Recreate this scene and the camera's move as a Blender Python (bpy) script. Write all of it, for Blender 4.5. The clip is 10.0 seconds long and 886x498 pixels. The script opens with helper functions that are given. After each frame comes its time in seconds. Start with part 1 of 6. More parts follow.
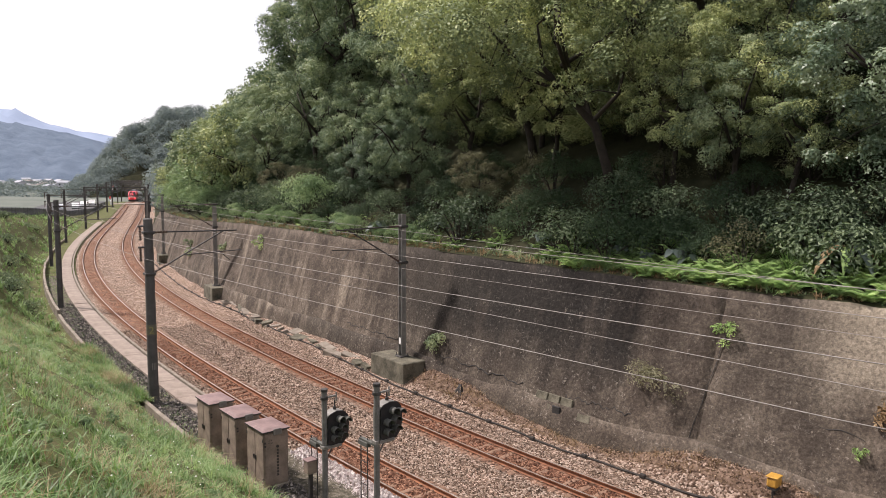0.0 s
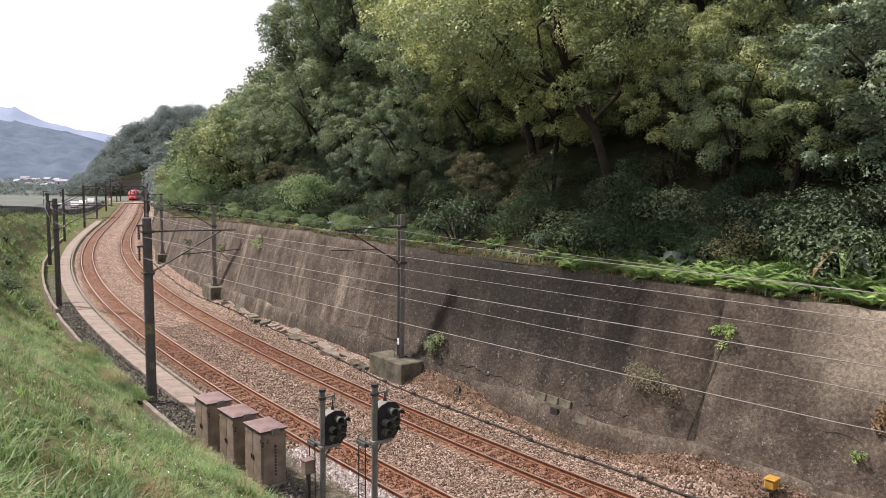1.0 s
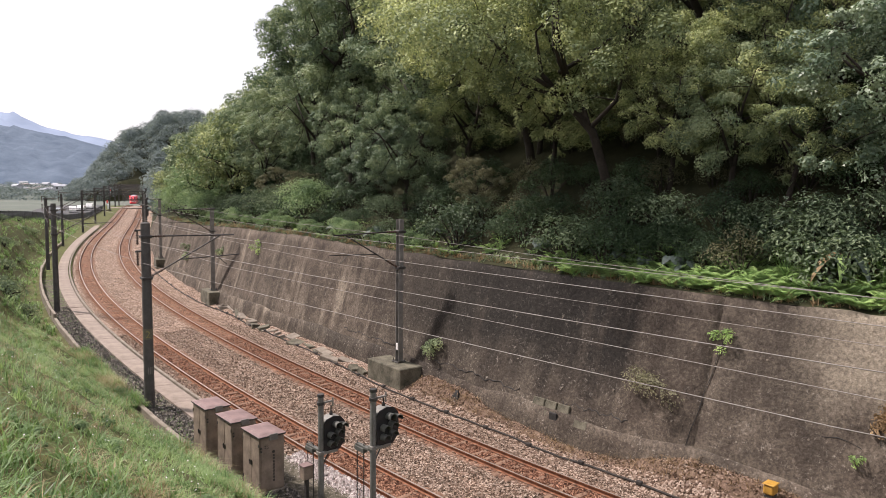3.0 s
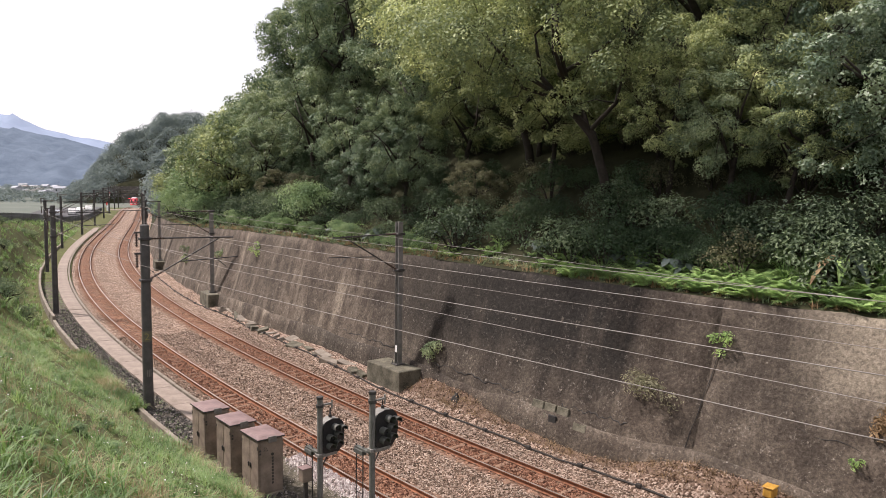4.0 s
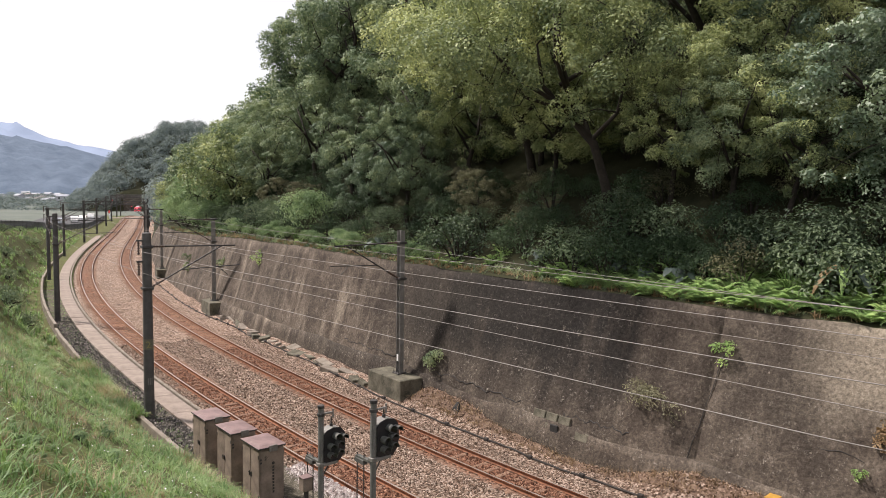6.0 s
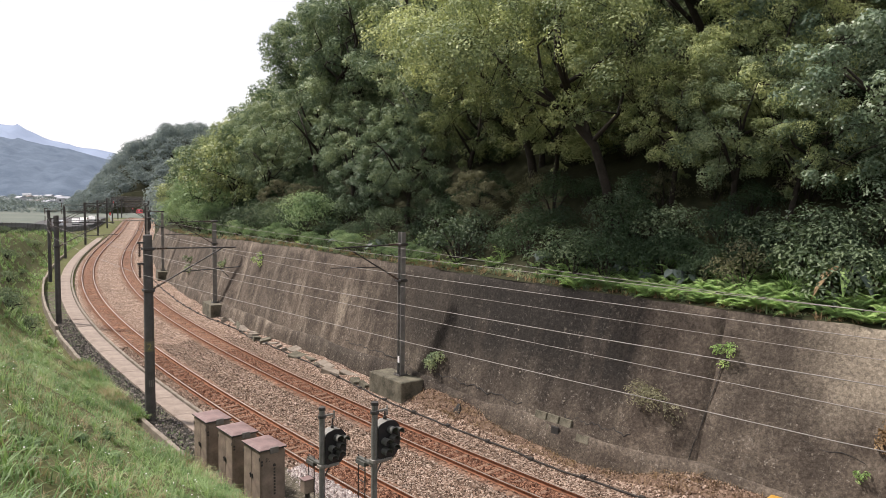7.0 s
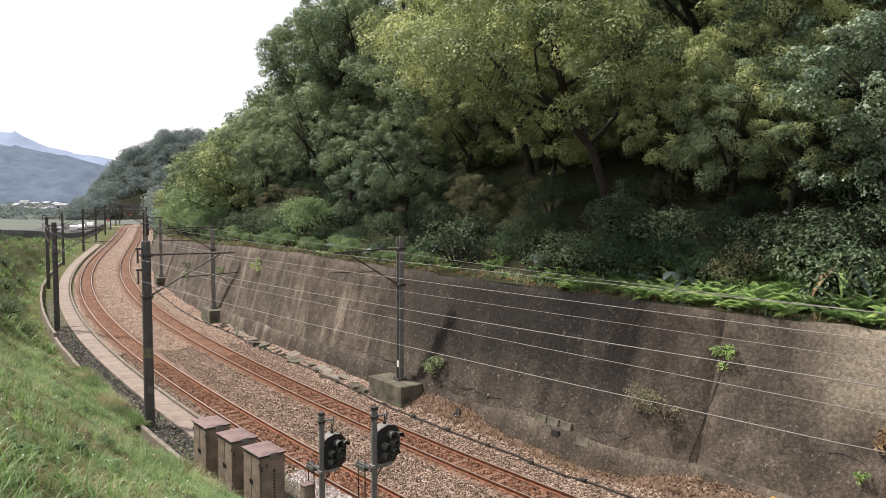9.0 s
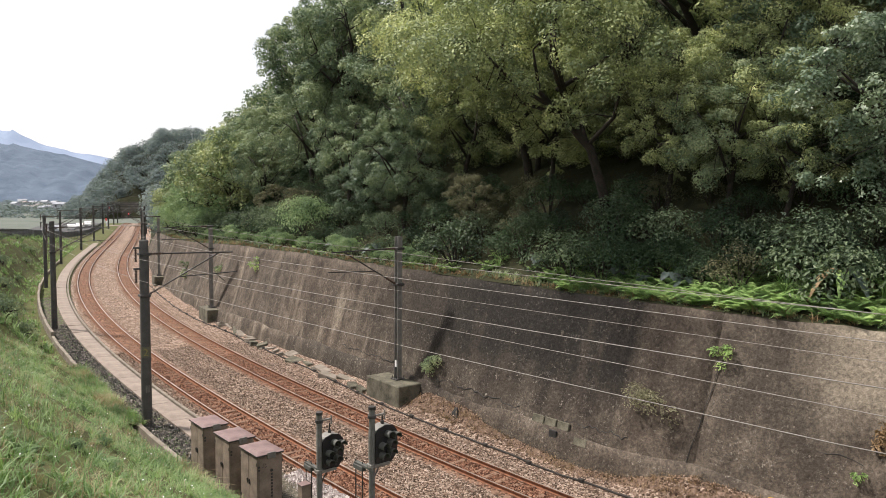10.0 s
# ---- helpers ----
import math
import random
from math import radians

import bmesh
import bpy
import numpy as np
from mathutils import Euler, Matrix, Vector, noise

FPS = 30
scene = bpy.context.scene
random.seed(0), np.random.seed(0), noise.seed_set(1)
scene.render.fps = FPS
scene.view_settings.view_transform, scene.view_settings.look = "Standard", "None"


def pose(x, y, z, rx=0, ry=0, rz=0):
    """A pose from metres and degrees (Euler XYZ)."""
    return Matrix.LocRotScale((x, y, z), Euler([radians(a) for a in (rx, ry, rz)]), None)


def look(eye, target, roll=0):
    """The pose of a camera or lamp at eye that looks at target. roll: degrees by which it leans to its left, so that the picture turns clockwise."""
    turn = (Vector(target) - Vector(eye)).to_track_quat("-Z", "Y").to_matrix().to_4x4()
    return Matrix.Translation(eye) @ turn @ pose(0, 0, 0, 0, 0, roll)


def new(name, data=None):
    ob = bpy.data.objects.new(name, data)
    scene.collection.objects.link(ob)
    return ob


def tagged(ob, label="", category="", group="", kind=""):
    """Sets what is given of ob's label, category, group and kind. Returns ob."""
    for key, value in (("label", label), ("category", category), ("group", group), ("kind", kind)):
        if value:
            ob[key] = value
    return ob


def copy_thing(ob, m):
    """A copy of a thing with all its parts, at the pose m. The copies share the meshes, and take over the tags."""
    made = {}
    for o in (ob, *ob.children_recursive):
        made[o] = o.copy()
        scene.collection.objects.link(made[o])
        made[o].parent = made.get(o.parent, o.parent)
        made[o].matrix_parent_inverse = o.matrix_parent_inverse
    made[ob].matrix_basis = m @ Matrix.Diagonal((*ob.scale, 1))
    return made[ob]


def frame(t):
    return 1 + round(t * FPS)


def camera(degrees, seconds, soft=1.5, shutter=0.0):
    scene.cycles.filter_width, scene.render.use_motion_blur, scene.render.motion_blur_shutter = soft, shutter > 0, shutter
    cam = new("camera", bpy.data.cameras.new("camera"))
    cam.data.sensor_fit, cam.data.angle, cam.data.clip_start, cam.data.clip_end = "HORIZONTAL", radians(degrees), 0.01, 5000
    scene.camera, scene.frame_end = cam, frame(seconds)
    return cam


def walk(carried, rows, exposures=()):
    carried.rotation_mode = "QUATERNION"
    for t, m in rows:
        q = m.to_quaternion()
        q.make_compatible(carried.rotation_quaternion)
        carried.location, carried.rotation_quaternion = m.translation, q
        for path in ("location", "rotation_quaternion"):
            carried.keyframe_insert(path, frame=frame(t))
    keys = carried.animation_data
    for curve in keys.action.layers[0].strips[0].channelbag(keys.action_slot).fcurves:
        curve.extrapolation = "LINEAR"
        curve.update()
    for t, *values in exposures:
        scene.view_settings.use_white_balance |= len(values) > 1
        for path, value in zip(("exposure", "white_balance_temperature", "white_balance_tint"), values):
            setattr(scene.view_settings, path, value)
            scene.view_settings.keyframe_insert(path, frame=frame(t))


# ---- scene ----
EYE = 9.832
cam = camera(62.0, 10.0, soft=0.7)
walk(cam, [
    (0, pose(0, 0, EYE, 84.096, -0.386, 0.040)),
    (0.5, pose(0, 0, EYE, 84.092, -0.578, -0.005)),
    (1, pose(0, 0, EYE, 84.148, -0.683, -0.017)),
    (1.5, pose(0, 0, EYE, 84.253, -0.779, 0.002)),
    (2, pose(0, 0, EYE, 84.313, -0.735, -0.082)),
    (2.5, pose(0, 0, EYE, 84.418, -0.673, -0.113)),
    (4, pose(0, 0, EYE, 84.721, -0.748, -0.170)),
    (4.5, pose(0, 0, EYE, 84.815, -0.824, -0.101)),
    (5, pose(0, 0, EYE, 84.979, -0.898, -0.028)),
    (5.5, pose(0, 0, EYE, 85.238, -0.896, -0.049)),
    (7, pose(0, 0, EYE, 85.529, -0.796, 0.037)),
    (7.5, pose(0, 0, EYE, 85.637, -0.790, -0.025)),
    (8, pose(0, 0, EYE, 85.748, -0.670, -0.043)),
    (8.5, pose(0, 0, EYE, 85.801, -0.495, -0.031)),
    (9, pose(0, 0, EYE, 85.838, -0.371, -0.113)),
    (9.5, pose(0, 0, EYE, 85.842, -0.393, -0.154)),
    (10, pose(0, 0, EYE, 85.829, -0.542, -0.244)),
], [(0, 0.42, 6500, 20), (4.5, 0.41, 6500, 20), (5.5, 0.39, 6500, 18.5), (7, 0.39, 6500, 16.5), (10, 0.42, 6500, 14)])

# ---------------------------------------------------------------- light
SUN_FROM = Vector((-0.80, 0.31, 1.05)).normalized()
world = bpy.data.worlds.new("sky")
scene.world = world
world.use_nodes = True
wn = world.node_tree.nodes
sky = wn.new("ShaderNodeTexSky")
sky.sky_type = "NISHITA"
sky.sun_disc = False
sky.sun_elevation = math.asin(SUN_FROM.z)
sky.sun_rotation = math.atan2(SUN_FROM.x, SUN_FROM.y)
sky.air_density, sky.dust_density, sky.ozone_density = 1.0, 2.0, 1.0
wn["Background"].inputs["Strength"].default_value = 0.11
# thin bright haze over the whole sky
veil = wn.new("ShaderNodeMix")
veil.data_type = "RGBA"
veil.inputs[0].default_value = 0.75
veil.inputs[7].default_value = (8.05, 8.1, 8.15, 1)
world.node_tree.links.new(sky.outputs[0], veil.inputs[6])
world.node_tree.links.new(veil.outputs[2], wn["Background"].inputs["Color"])
sun = new("sun", bpy.data.lights.new("sun", "SUN"))
sun.data.energy, sun.data.angle, sun.data.color = 5.0, radians(5.0), (1.0, 0.95, 0.86)
sun.matrix_world = look(SUN_FROM * 50, (0, 0, 0))

# ---------------------------------------------------------------- the line: stations s along the outer track, offset o towards the hill
TRACK_GAP = 4.28
K_AT = np.array([-60, 0, 20, 45, 80, 140, 260, 262, 580.0])
K = np.array([-0.006, -0.006, -0.00312, -0.00422, -0.00293, 0.00049, -0.0004, 0, 0])
LS = np.arange(-60, 580.01, 0.25)
_k = np.interp(LS, K_AT, K)
LTH = np.concatenate([[0], np.cumsum((_k[1:] + _k[:-1]) / 2 * 0.25)])
_i0 = int(np.argmin(abs(LS)))
LTH = LTH - LTH[_i0] + 2.31126
LX = np.concatenate([[0], np.cumsum((np.cos(LTH[1:]) + np.cos(LTH[:-1])) / 2 * 0.25)])
LY = np.concatenate([[0], np.cumsum((np.sin(LTH[1:]) + np.sin(LTH[:-1])) / 2 * 0.25)])
LX, LY = LX - LX[_i0] + 1.9017, LY - LY[_i0] + 19.1641


# the line falls gently behind the level crossing
DIP = np.where(LS < 215, 0, np.where(LS < 265, -0.00035 * (LS - 215) ** 2, -0.875 - 0.035 * (LS - 265)))


def st(s, o, z=0.0):
    """World place of station s, offset o, height z over the line; takes numbers or arrays."""
    th = np.interp(s, LS, LTH)
    z = z + np.interp(s, LS, DIP)
    return np.stack(np.broadcast_arrays(np.interp(s, LS, LX) + o * np.sin(th), np.interp(s, LS, LY) - o * np.cos(th), z), -1)


def V(s, o, z=0.0):
    return Vector(st(s, o, z).tolist())


def at(s, o, z=0.0, turn=0.0):
    """Pose at a station: local y runs along the line, local x towards the hill."""
    th = float(np.interp(s, LS, LTH))
    return Matrix.Translation(V(s, o, z)) @ Matrix.Rotation(th - math.pi / 2 + radians(turn), 4, "Z")


rng = np.random.default_rng(7)


def fbm(x, y, scale, seed=0.0, octaves=3):
    v, a = 0.0, 1.0
    for i in range(octaves):
        v += a * noise.noise(Vector((x * scale + seed, y * scale - seed, seed * 1.7 + i * 5.1)))
        a, scale = a * 0.5, scale * 2.1
    return v


def smooth(a, b, x):
    t = min(1.0, max(0.0, (x - a) / (b - a)))
    return t * t * (3 - 2 * t)


# ---------------------------------------------------------------- mesh helpers
def np_mesh(name, verts, quads, uv=None, flat=True):
    me = bpy.data.meshes.new(name)
    verts = np.asarray(verts, np.float32).reshape(-1, 3)
    quads = np.asarray(quads, np.int32)
    n, k = quads.shape
    me.vertices.add(len(verts))
    me.vertices.foreach_set("co", verts.ravel())
    me.loops.add(n * k)
    me.loops.foreach_set("vertex_index", quads.ravel())
    me.polygons.add(n)
    me.polygons.foreach_set("loop_start", np.arange(0, n * k, k, dtype=np.int32))
    me.polygons.foreach_set("use_smooth", np.full(n, not flat))
    if uv is not None:
        lay = me.uv_layers.new(name="plan")
        lay.data.foreach_set("uv", np.asarray(uv, np.float32)[quads.ravel()].ravel())
    me.update(calc_edges=True)
    me.validate()
    return me


def grid_mesh(name, P, uv=None):
    """P: array (rows, cols, 3)."""
    a, b = P.shape[:2]
    idx = np.arange(a * b).reshape(a, b)
    q = np.stack([idx[:-1, :-1], idx[1:, :-1], idx[1:, 1:], idx[:-1, 1:]], -1).reshape(-1, 4)
    return np_mesh(name, P.reshape(-1, 3), q, None if uv is None else np.asarray(uv).reshape(-1, 2), flat=False)


class Shape:
    """Collects boxes, rods and sweeps into one mesh."""

    def __init__(self):
        self.v, self.f = [], []

    def add(self, verts, faces):
        n = len(self.v)
        self.v += [tuple(p) for p in verts]
        self.f += [tuple(i + n for i in f) for f in faces]
        return self

    def box(self, x0, y0, z0, x1, y1, z1, bevel=0.0, m=None):
        bm = bmesh.new()
        bmesh.ops.create_cube(bm, size=1.0, matrix=Matrix.Translation(((x0 + x1) / 2, (y0 + y1) / 2, (z0 + z1) / 2)) @ Matrix.Diagonal((abs(x1 - x0), abs(y1 - y0), abs(z1 - z0), 1)))
        if bevel > 0:
            bmesh.ops.bevel(bm, geom=bm.edges[:], offset=bevel, segments=1, affect="EDGES")
        if m is not None:
            bmesh.ops.transform(bm, matrix=m, verts=bm.verts[:])
        bm.verts.ensure_lookup_table()
        self.add([v.co.copy() for v in bm.verts], [[v.index for v in f.verts] for f in bm.faces])
        bm.free()
        return self

    def rod(self, a, b, r0, r1=None, n=8, caps=True):
        r1 = r0 if r1 is None else r1
        a, b = Vector(a), Vector(b)
        q = (b - a).to_track_quat("Z", "Y")
        ring = [Vector((math.cos(t), math.sin(t), 0)) for t in [2 * math.pi * i / n for i in range(n)]]
        vs = [a + q @ (p * r0) for p in ring] + [b + q @ (p * r1) for p in ring]
        fs = [(i, (i + 1) % n, n + (i + 1) % n, n + i) for i in range(n)]
        if caps:
            fs += [tuple(reversed(range(n))), tuple(range(n, 2 * n))]
        return self.add(vs, fs)

    def tube(self, pts, radii, n=7):
        pts = [Vector(p) for p in pts]
        vs, fs = [], []
        for i, p in enumerate(pts):
            d = (pts[min(i + 1, len(pts) - 1)] - pts[max(i - 1, 0)]).normalized()
            q = d.to_track_quat("Z", "Y")
            vs += [p + q @ Vector((math.cos(2 * math.pi * k / n) * radii[i], math.sin(2 * math.pi * k / n) * radii[i], 0)) for k in range(n)]
        for i in range(len(pts) - 1):
            for k in range(n):
                fs.append((i * n + k, i * n + (k + 1) % n, (i + 1) * n + (k + 1) % n, (i + 1) * n + k))
        fs += [tuple(reversed(range(n))), tuple(range((len(pts) - 1) * n, len(pts) * n))]
        return self.add(vs, fs)

    def mesh(self, name, smoothed=False):
        me = bpy.data.meshes.new(name)
        me.from_pydata([tuple(p) for p in self.v], [], self.f)
        me.update()
        if smoothed:
            me.polygons.foreach_set("use_smooth", [True] * len(me.polygons))
        return me


def part(name, data, material, parent=None, label="", smoothed=False):
    me = data.mesh(name, smoothed) if isinstance(data, Shape) else data
    if material and not me.materials:
        me.materials.append(material)
    ob = new(name, me)
    if parent:
        ob.parent = parent
    return tagged(ob, label)


def thing(name, m, label, category, group="", kind=""):
    ob = new(name)
    ob.empty_display_size = 0.3
    ob.matrix_basis = m
    return tagged(ob, label, category, group, kind)


def solid(name, data, material, label, category, group="", kind="", smoothed=False):
    return tagged(part(name, data, material, None, "", smoothed), label, category, group, kind)


# ---------------------------------------------------------------- materials
class Mat:
    def __init__(self, name, rough=0.8, metal=0.0, spec=0.3):
        self.m = bpy.data.materials.new(name)
        self.m.use_nodes = True
        self.t = self.m.node_tree
        self.b = self.t.nodes["Principled BSDF"]
        self.b.inputs["Roughness"].default_value = rough
        self.b.inputs["Metallic"].default_value = metal
        self.b.inputs["Specular IOR Level"].default_value = spec

    def node(self, kind, **props):
        n = self.t.nodes.new(kind)
        for k, v in props.items():
            n.inputs[k].default_value = v
        return n

    def link(self, a, b):
        self.t.links.new(a, b)

    def coords(self, uv=False):
        c = self.t.nodes.new("ShaderNodeTexCoord")
        return c.outputs["UV" if uv else "Object"]

    def stretch(self, vec, sx, sy, sz):
        n = self.t.nodes.new("ShaderNodeMapping")
        n.inputs["Scale"].default_value = (sx, sy, sz)
        self.link(vec, n.inputs["Vector"])
        return n.outputs[0]

    def noise(self, vec, scale, detail=4.0, rough=0.6, dist=0.0):
        n = self.node("ShaderNodeTexNoise", Scale=scale, Detail=detail, Roughness=rough, Distortion=dist)
        if vec is not None:
            self.link(vec, n.inputs["Vector"])
        return n.outputs["Fac"]

    def voronoi(self, vec, scale, out="Distance"):
        n = self.node("ShaderNodeTexVoronoi", Scale=scale)
        if vec is not None:
            self.link(vec, n.inputs["Vector"])
        return n.outputs[out]

    def ramp(self, fac, stops):
        n = self.t.nodes.new("ShaderNodeValToRGB")
        while len(n.color_ramp.elements) < len(stops):
            n.color_ramp.elements.new(0.5)
        for e, (p, c) in zip(n.color_ramp.elements, stops):
            e.position = p
            e.color = (*c, 1) if isinstance(c, tuple) else (c, c, c, 1)
        self.link(fac, n.inputs[0])
        return n.outputs[0]

    def mix(self, fac, a, b, mode="MIX"):
        n = self.t.nodes.new("ShaderNodeMix")
        n.data_type, n.blend_type = "RGBA", mode
        for sock, val in ((n.inputs[0], fac), (n.inputs[6], a), (n.inputs[7], b)):
            if isinstance(val, tuple):
                sock.default_value = (*val, 1)
            elif isinstance(val, (int, float)):
                sock.default_value = val
            else:
                self.link(val, sock)
        return n.outputs[2]

    def math(self, op, a, b=0.0, clamp=False):
        n = self.t.nodes.new("ShaderNodeMath")
        n.operation, n.use_clamp = op, clamp
        for sock, val in ((n.inputs[0], a), (n.inputs[1], b)):
            if isinstance(val, (int, float)):
                sock.default_value = val
            else:
                self.link(val, sock)
        return n.outputs[0]

    def colour(self, out):
        self.link(out, self.b.inputs["Base Color"])
        return self

    def bump(self, out, strength=0.4, dist=0.02):
        n = self.node("ShaderNodeBump", Strength=strength, Distance=dist)
        self.link(out, n.inputs["Height"])
        self.link(n.outputs[0], self.b.inputs["Normal"])
        return self


def plain(name, c1, c2, scale=3.0, rough=0.8, metal=0.0, bump=0.2, fine=40.0, dist=0.01, spec=0.3):
    """Two-scale mottled surface."""
    m = Mat(name, rough, metal, spec)
    co = m.coords()
    r = m.node("ShaderNodeObjectInfo").outputs["Random"]
    big = m.noise(co, scale, 5, 0.65)
    small = m.noise(co, fine, 4, 0.7)
    f = m.math("ADD", m.math("MULTIPLY", big, 0.7), m.math("MULTIPLY", small, 0.3))
    f = m.math("ADD", f, m.math("MULTIPLY", m.math("SUBTRACT", r, 0.5), 0.07))
    m.colour(m.ramp(f, [(0.33, c1), (0.66, c2)]))
    m.bump(f, bump, dist)
    return m.m


def leaf_mat(name, dark, mid, light, gloss=0.2, trans=0.2, rough=0.6):
    m = Mat(name, rough, 0.0, gloss)
    g = m.t.nodes.new("ShaderNodeNewGeometry")
    r = m.node("ShaderNodeObjectInfo").outputs["Random"]
    patch = m.ramp(m.noise(m.coords(), 0.55, 3, 0.6), [(0.3, 0.0), (0.7, 1.0)])
    f = m.math("ADD", m.math("MULTIPLY", g.outputs["Random Per Island"], 0.3), m.math("MULTIPLY", patch, 0.7))
    f = m.math("ADD", f, m.math("MULTIPLY", m.math("SUBTRACT", r, 0.5), 0.25))
    c = m.ramp(f, [(0.15, dark), (0.5, mid), (0.85, light)])
    m.colour(c)
    tr = m.t.nodes.new("ShaderNodeBsdfTranslucent")
    m.link(m.mix(1.0, c, (1.0, 1.0, 0.75), "MULTIPLY"), tr.inputs["Color"])
    ms = m.t.nodes.new("ShaderNodeMixShader")
    ms.inputs[0].default_value = trans
    m.link(m.b.outputs[0], ms.inputs[1])
    m.link(tr.outputs[0], ms.inputs[2])
    m.link(ms.outputs[0], m.t.nodes["Material Output"].inputs["Surface"])
    return m.m


LEAF_OLIVE = leaf_mat("olive_leaves", (0.102, 0.138, 0.07), (0.272, 0.318, 0.148), (0.55, 0.585, 0.275))
LEAF_GREEN = leaf_mat("green_leaves", (0.072, 0.11, 0.068), (0.182, 0.24, 0.138), (0.39, 0.445, 0.255))
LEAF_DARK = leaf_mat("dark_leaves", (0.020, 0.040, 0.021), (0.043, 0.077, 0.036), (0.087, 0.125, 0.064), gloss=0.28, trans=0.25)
LEAF_BROWN = leaf_mat("brownish_leaves", (0.066, 0.067, 0.041), (0.122, 0.122, 0.068), (0.201, 0.194, 0.115))
LEAF_SILVER = leaf_mat("silvery_leaves", (0.06, 0.098, 0.06), (0.125, 0.18, 0.11), (0.27, 0.33, 0.22), gloss=0.45, trans=0.25, rough=0.45)
LEAF_LIME = leaf_mat("lime_leaves", (0.105, 0.165, 0.085), (0.20, 0.29, 0.15), (0.34, 0.43, 0.24), trans=0.35)
LEAF_FERN = leaf_mat("fern_leaves", (0.12, 0.21, 0.075), (0.30, 0.45, 0.16), (0.52, 0.66, 0.26), trans=0.35)
LEAF_PALE = leaf_mat("pale_dry_leaves", (0.12, 0.12, 0.075), (0.21, 0.205, 0.13), (0.34, 0.325, 0.22), gloss=0.1, trans=0.25, rough=0.8)
# Far foliage: distance haze is painted into these blue-grey leaf colours.
LEAF_HAZED = leaf_mat("haze_tinted_leaves", (0.118, 0.15, 0.155), (0.172, 0.21, 0.212), (0.235, 0.28, 0.27), gloss=0.1, trans=0.3, rough=0.8)
LEAF_DRY = leaf_mat("dry_leaves", (0.11, 0.075, 0.04), (0.24, 0.16, 0.09), (0.38, 0.28, 0.17), trans=0.2, rough=0.8, gloss=0.1)
LEAF_TARO = leaf_mat("taro_leaves", (0.061, 0.085, 0.072), (0.109, 0.142, 0.124), (0.199, 0.219, 0.220), gloss=0.25, trans=0.2, rough=0.6)
BLADE = leaf_mat("grass_blades", (0.06, 0.112, 0.038), (0.148, 0.25, 0.082), (0.34, 0.465, 0.205), gloss=0.35, trans=0.4, rough=0.5)
BLADE_DRY = leaf_mat("straw_blades", (0.13, 0.10, 0.05), (0.26, 0.21, 0.11), (0.46, 0.40, 0.26), gloss=0.2, trans=0.25, rough=0.7)
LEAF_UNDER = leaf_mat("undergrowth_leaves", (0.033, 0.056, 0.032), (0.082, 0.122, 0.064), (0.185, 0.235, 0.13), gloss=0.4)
BARK = plain("bark", (0.016, 0.013, 0.010), (0.042, 0.034, 0.026), 4, 0.95, 0, 0.6, 30, 0.03)

STEEL = plain("dark_galvanised_steel", (0.035, 0.033, 0.032), (0.085, 0.08, 0.076), 3, 0.6, 0.3, 0.15, 60)
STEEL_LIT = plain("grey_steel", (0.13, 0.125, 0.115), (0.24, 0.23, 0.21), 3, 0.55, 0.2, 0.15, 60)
MAST = plain("grey_mast_concrete", (0.05, 0.048, 0.046), (0.10, 0.095, 0.09), 2, 0.85, 0, 0.2, 50)
WIRE = plain("weathered_wire", (0.20, 0.18, 0.165), (0.32, 0.295, 0.275), 3, 0.75, 0.0, 0.1, 60, spec=0.2)
RUST = plain("rusty_rail_side", (0.10, 0.042, 0.023), (0.27, 0.115, 0.06), 5, 0.9, 0, 0.3, 60)
RAILTOP = plain("polished_rail_top", (0.28, 0.22, 0.18), (0.5, 0.43, 0.38), 2, 0.38, 0.6, 0.1, 60)
SLEEPER = plain("rust_stained_sleeper", (0.11, 0.06, 0.04), (0.25, 0.155, 0.105), 4, 0.95, 0, 0.4, 40, 0.02)
SLAB = plain("pale_trough_lid_concrete", (0.165, 0.13, 0.106), (0.31, 0.255, 0.215), 1.4, 0.9, 0, 0.3, 30)
KERB = plain("weathered_kerb_concrete", (0.12, 0.10, 0.078), (0.29, 0.25, 0.205), 1.6, 0.92, 0, 0.4, 30, 0.02)
MOSSY = plain("mossy_block_concrete", (0.03, 0.029, 0.02), (0.185, 0.168, 0.125), 1.8, 0.95, 0, 0.5, 25, 0.02)
POST = plain("weathered_post_paint", (0.06, 0.062, 0.056), (0.13, 0.13, 0.118), 3, 0.7, 0.1, 0.2, 50)
POST_PALE = plain("weathered_grey_post", (0.085, 0.083, 0.076), (0.21, 0.205, 0.19), 3, 0.7, 0.1, 0.2, 30)
CABINET = plain("weathered_beige_cabinet_paint", (0.12, 0.093, 0.074), (0.30, 0.238, 0.19), 2.2, 0.6, 0, 0.1, 45)
CABTOP = plain("dusty_maroon_cabinet_roof", (0.13, 0.088, 0.085), (0.24, 0.165, 0.155), 2.5, 0.6, 0, 0.1, 45)
BLACK = plain("matt_black_paint", (0.010, 0.010, 0.011), (0.028, 0.027, 0.027), 4, 0.55, 0, 0.05, 50)
RUBBER = plain("black_cable_sheath", (0.02, 0.018, 0.016), (0.05, 0.042, 0.036), 6, 0.8, 0, 0.2, 50)
YELLOW = plain("dirty_yellow_paint", (0.26, 0.135, 0.025), (0.52, 0.29, 0.05), 5, 0.6, 0, 0.1, 60)
PORCELAIN = plain("brown_porcelain", (0.035, 0.022, 0.016), (0.08, 0.05, 0.035), 5, 0.3, 0, 0.05, 60)
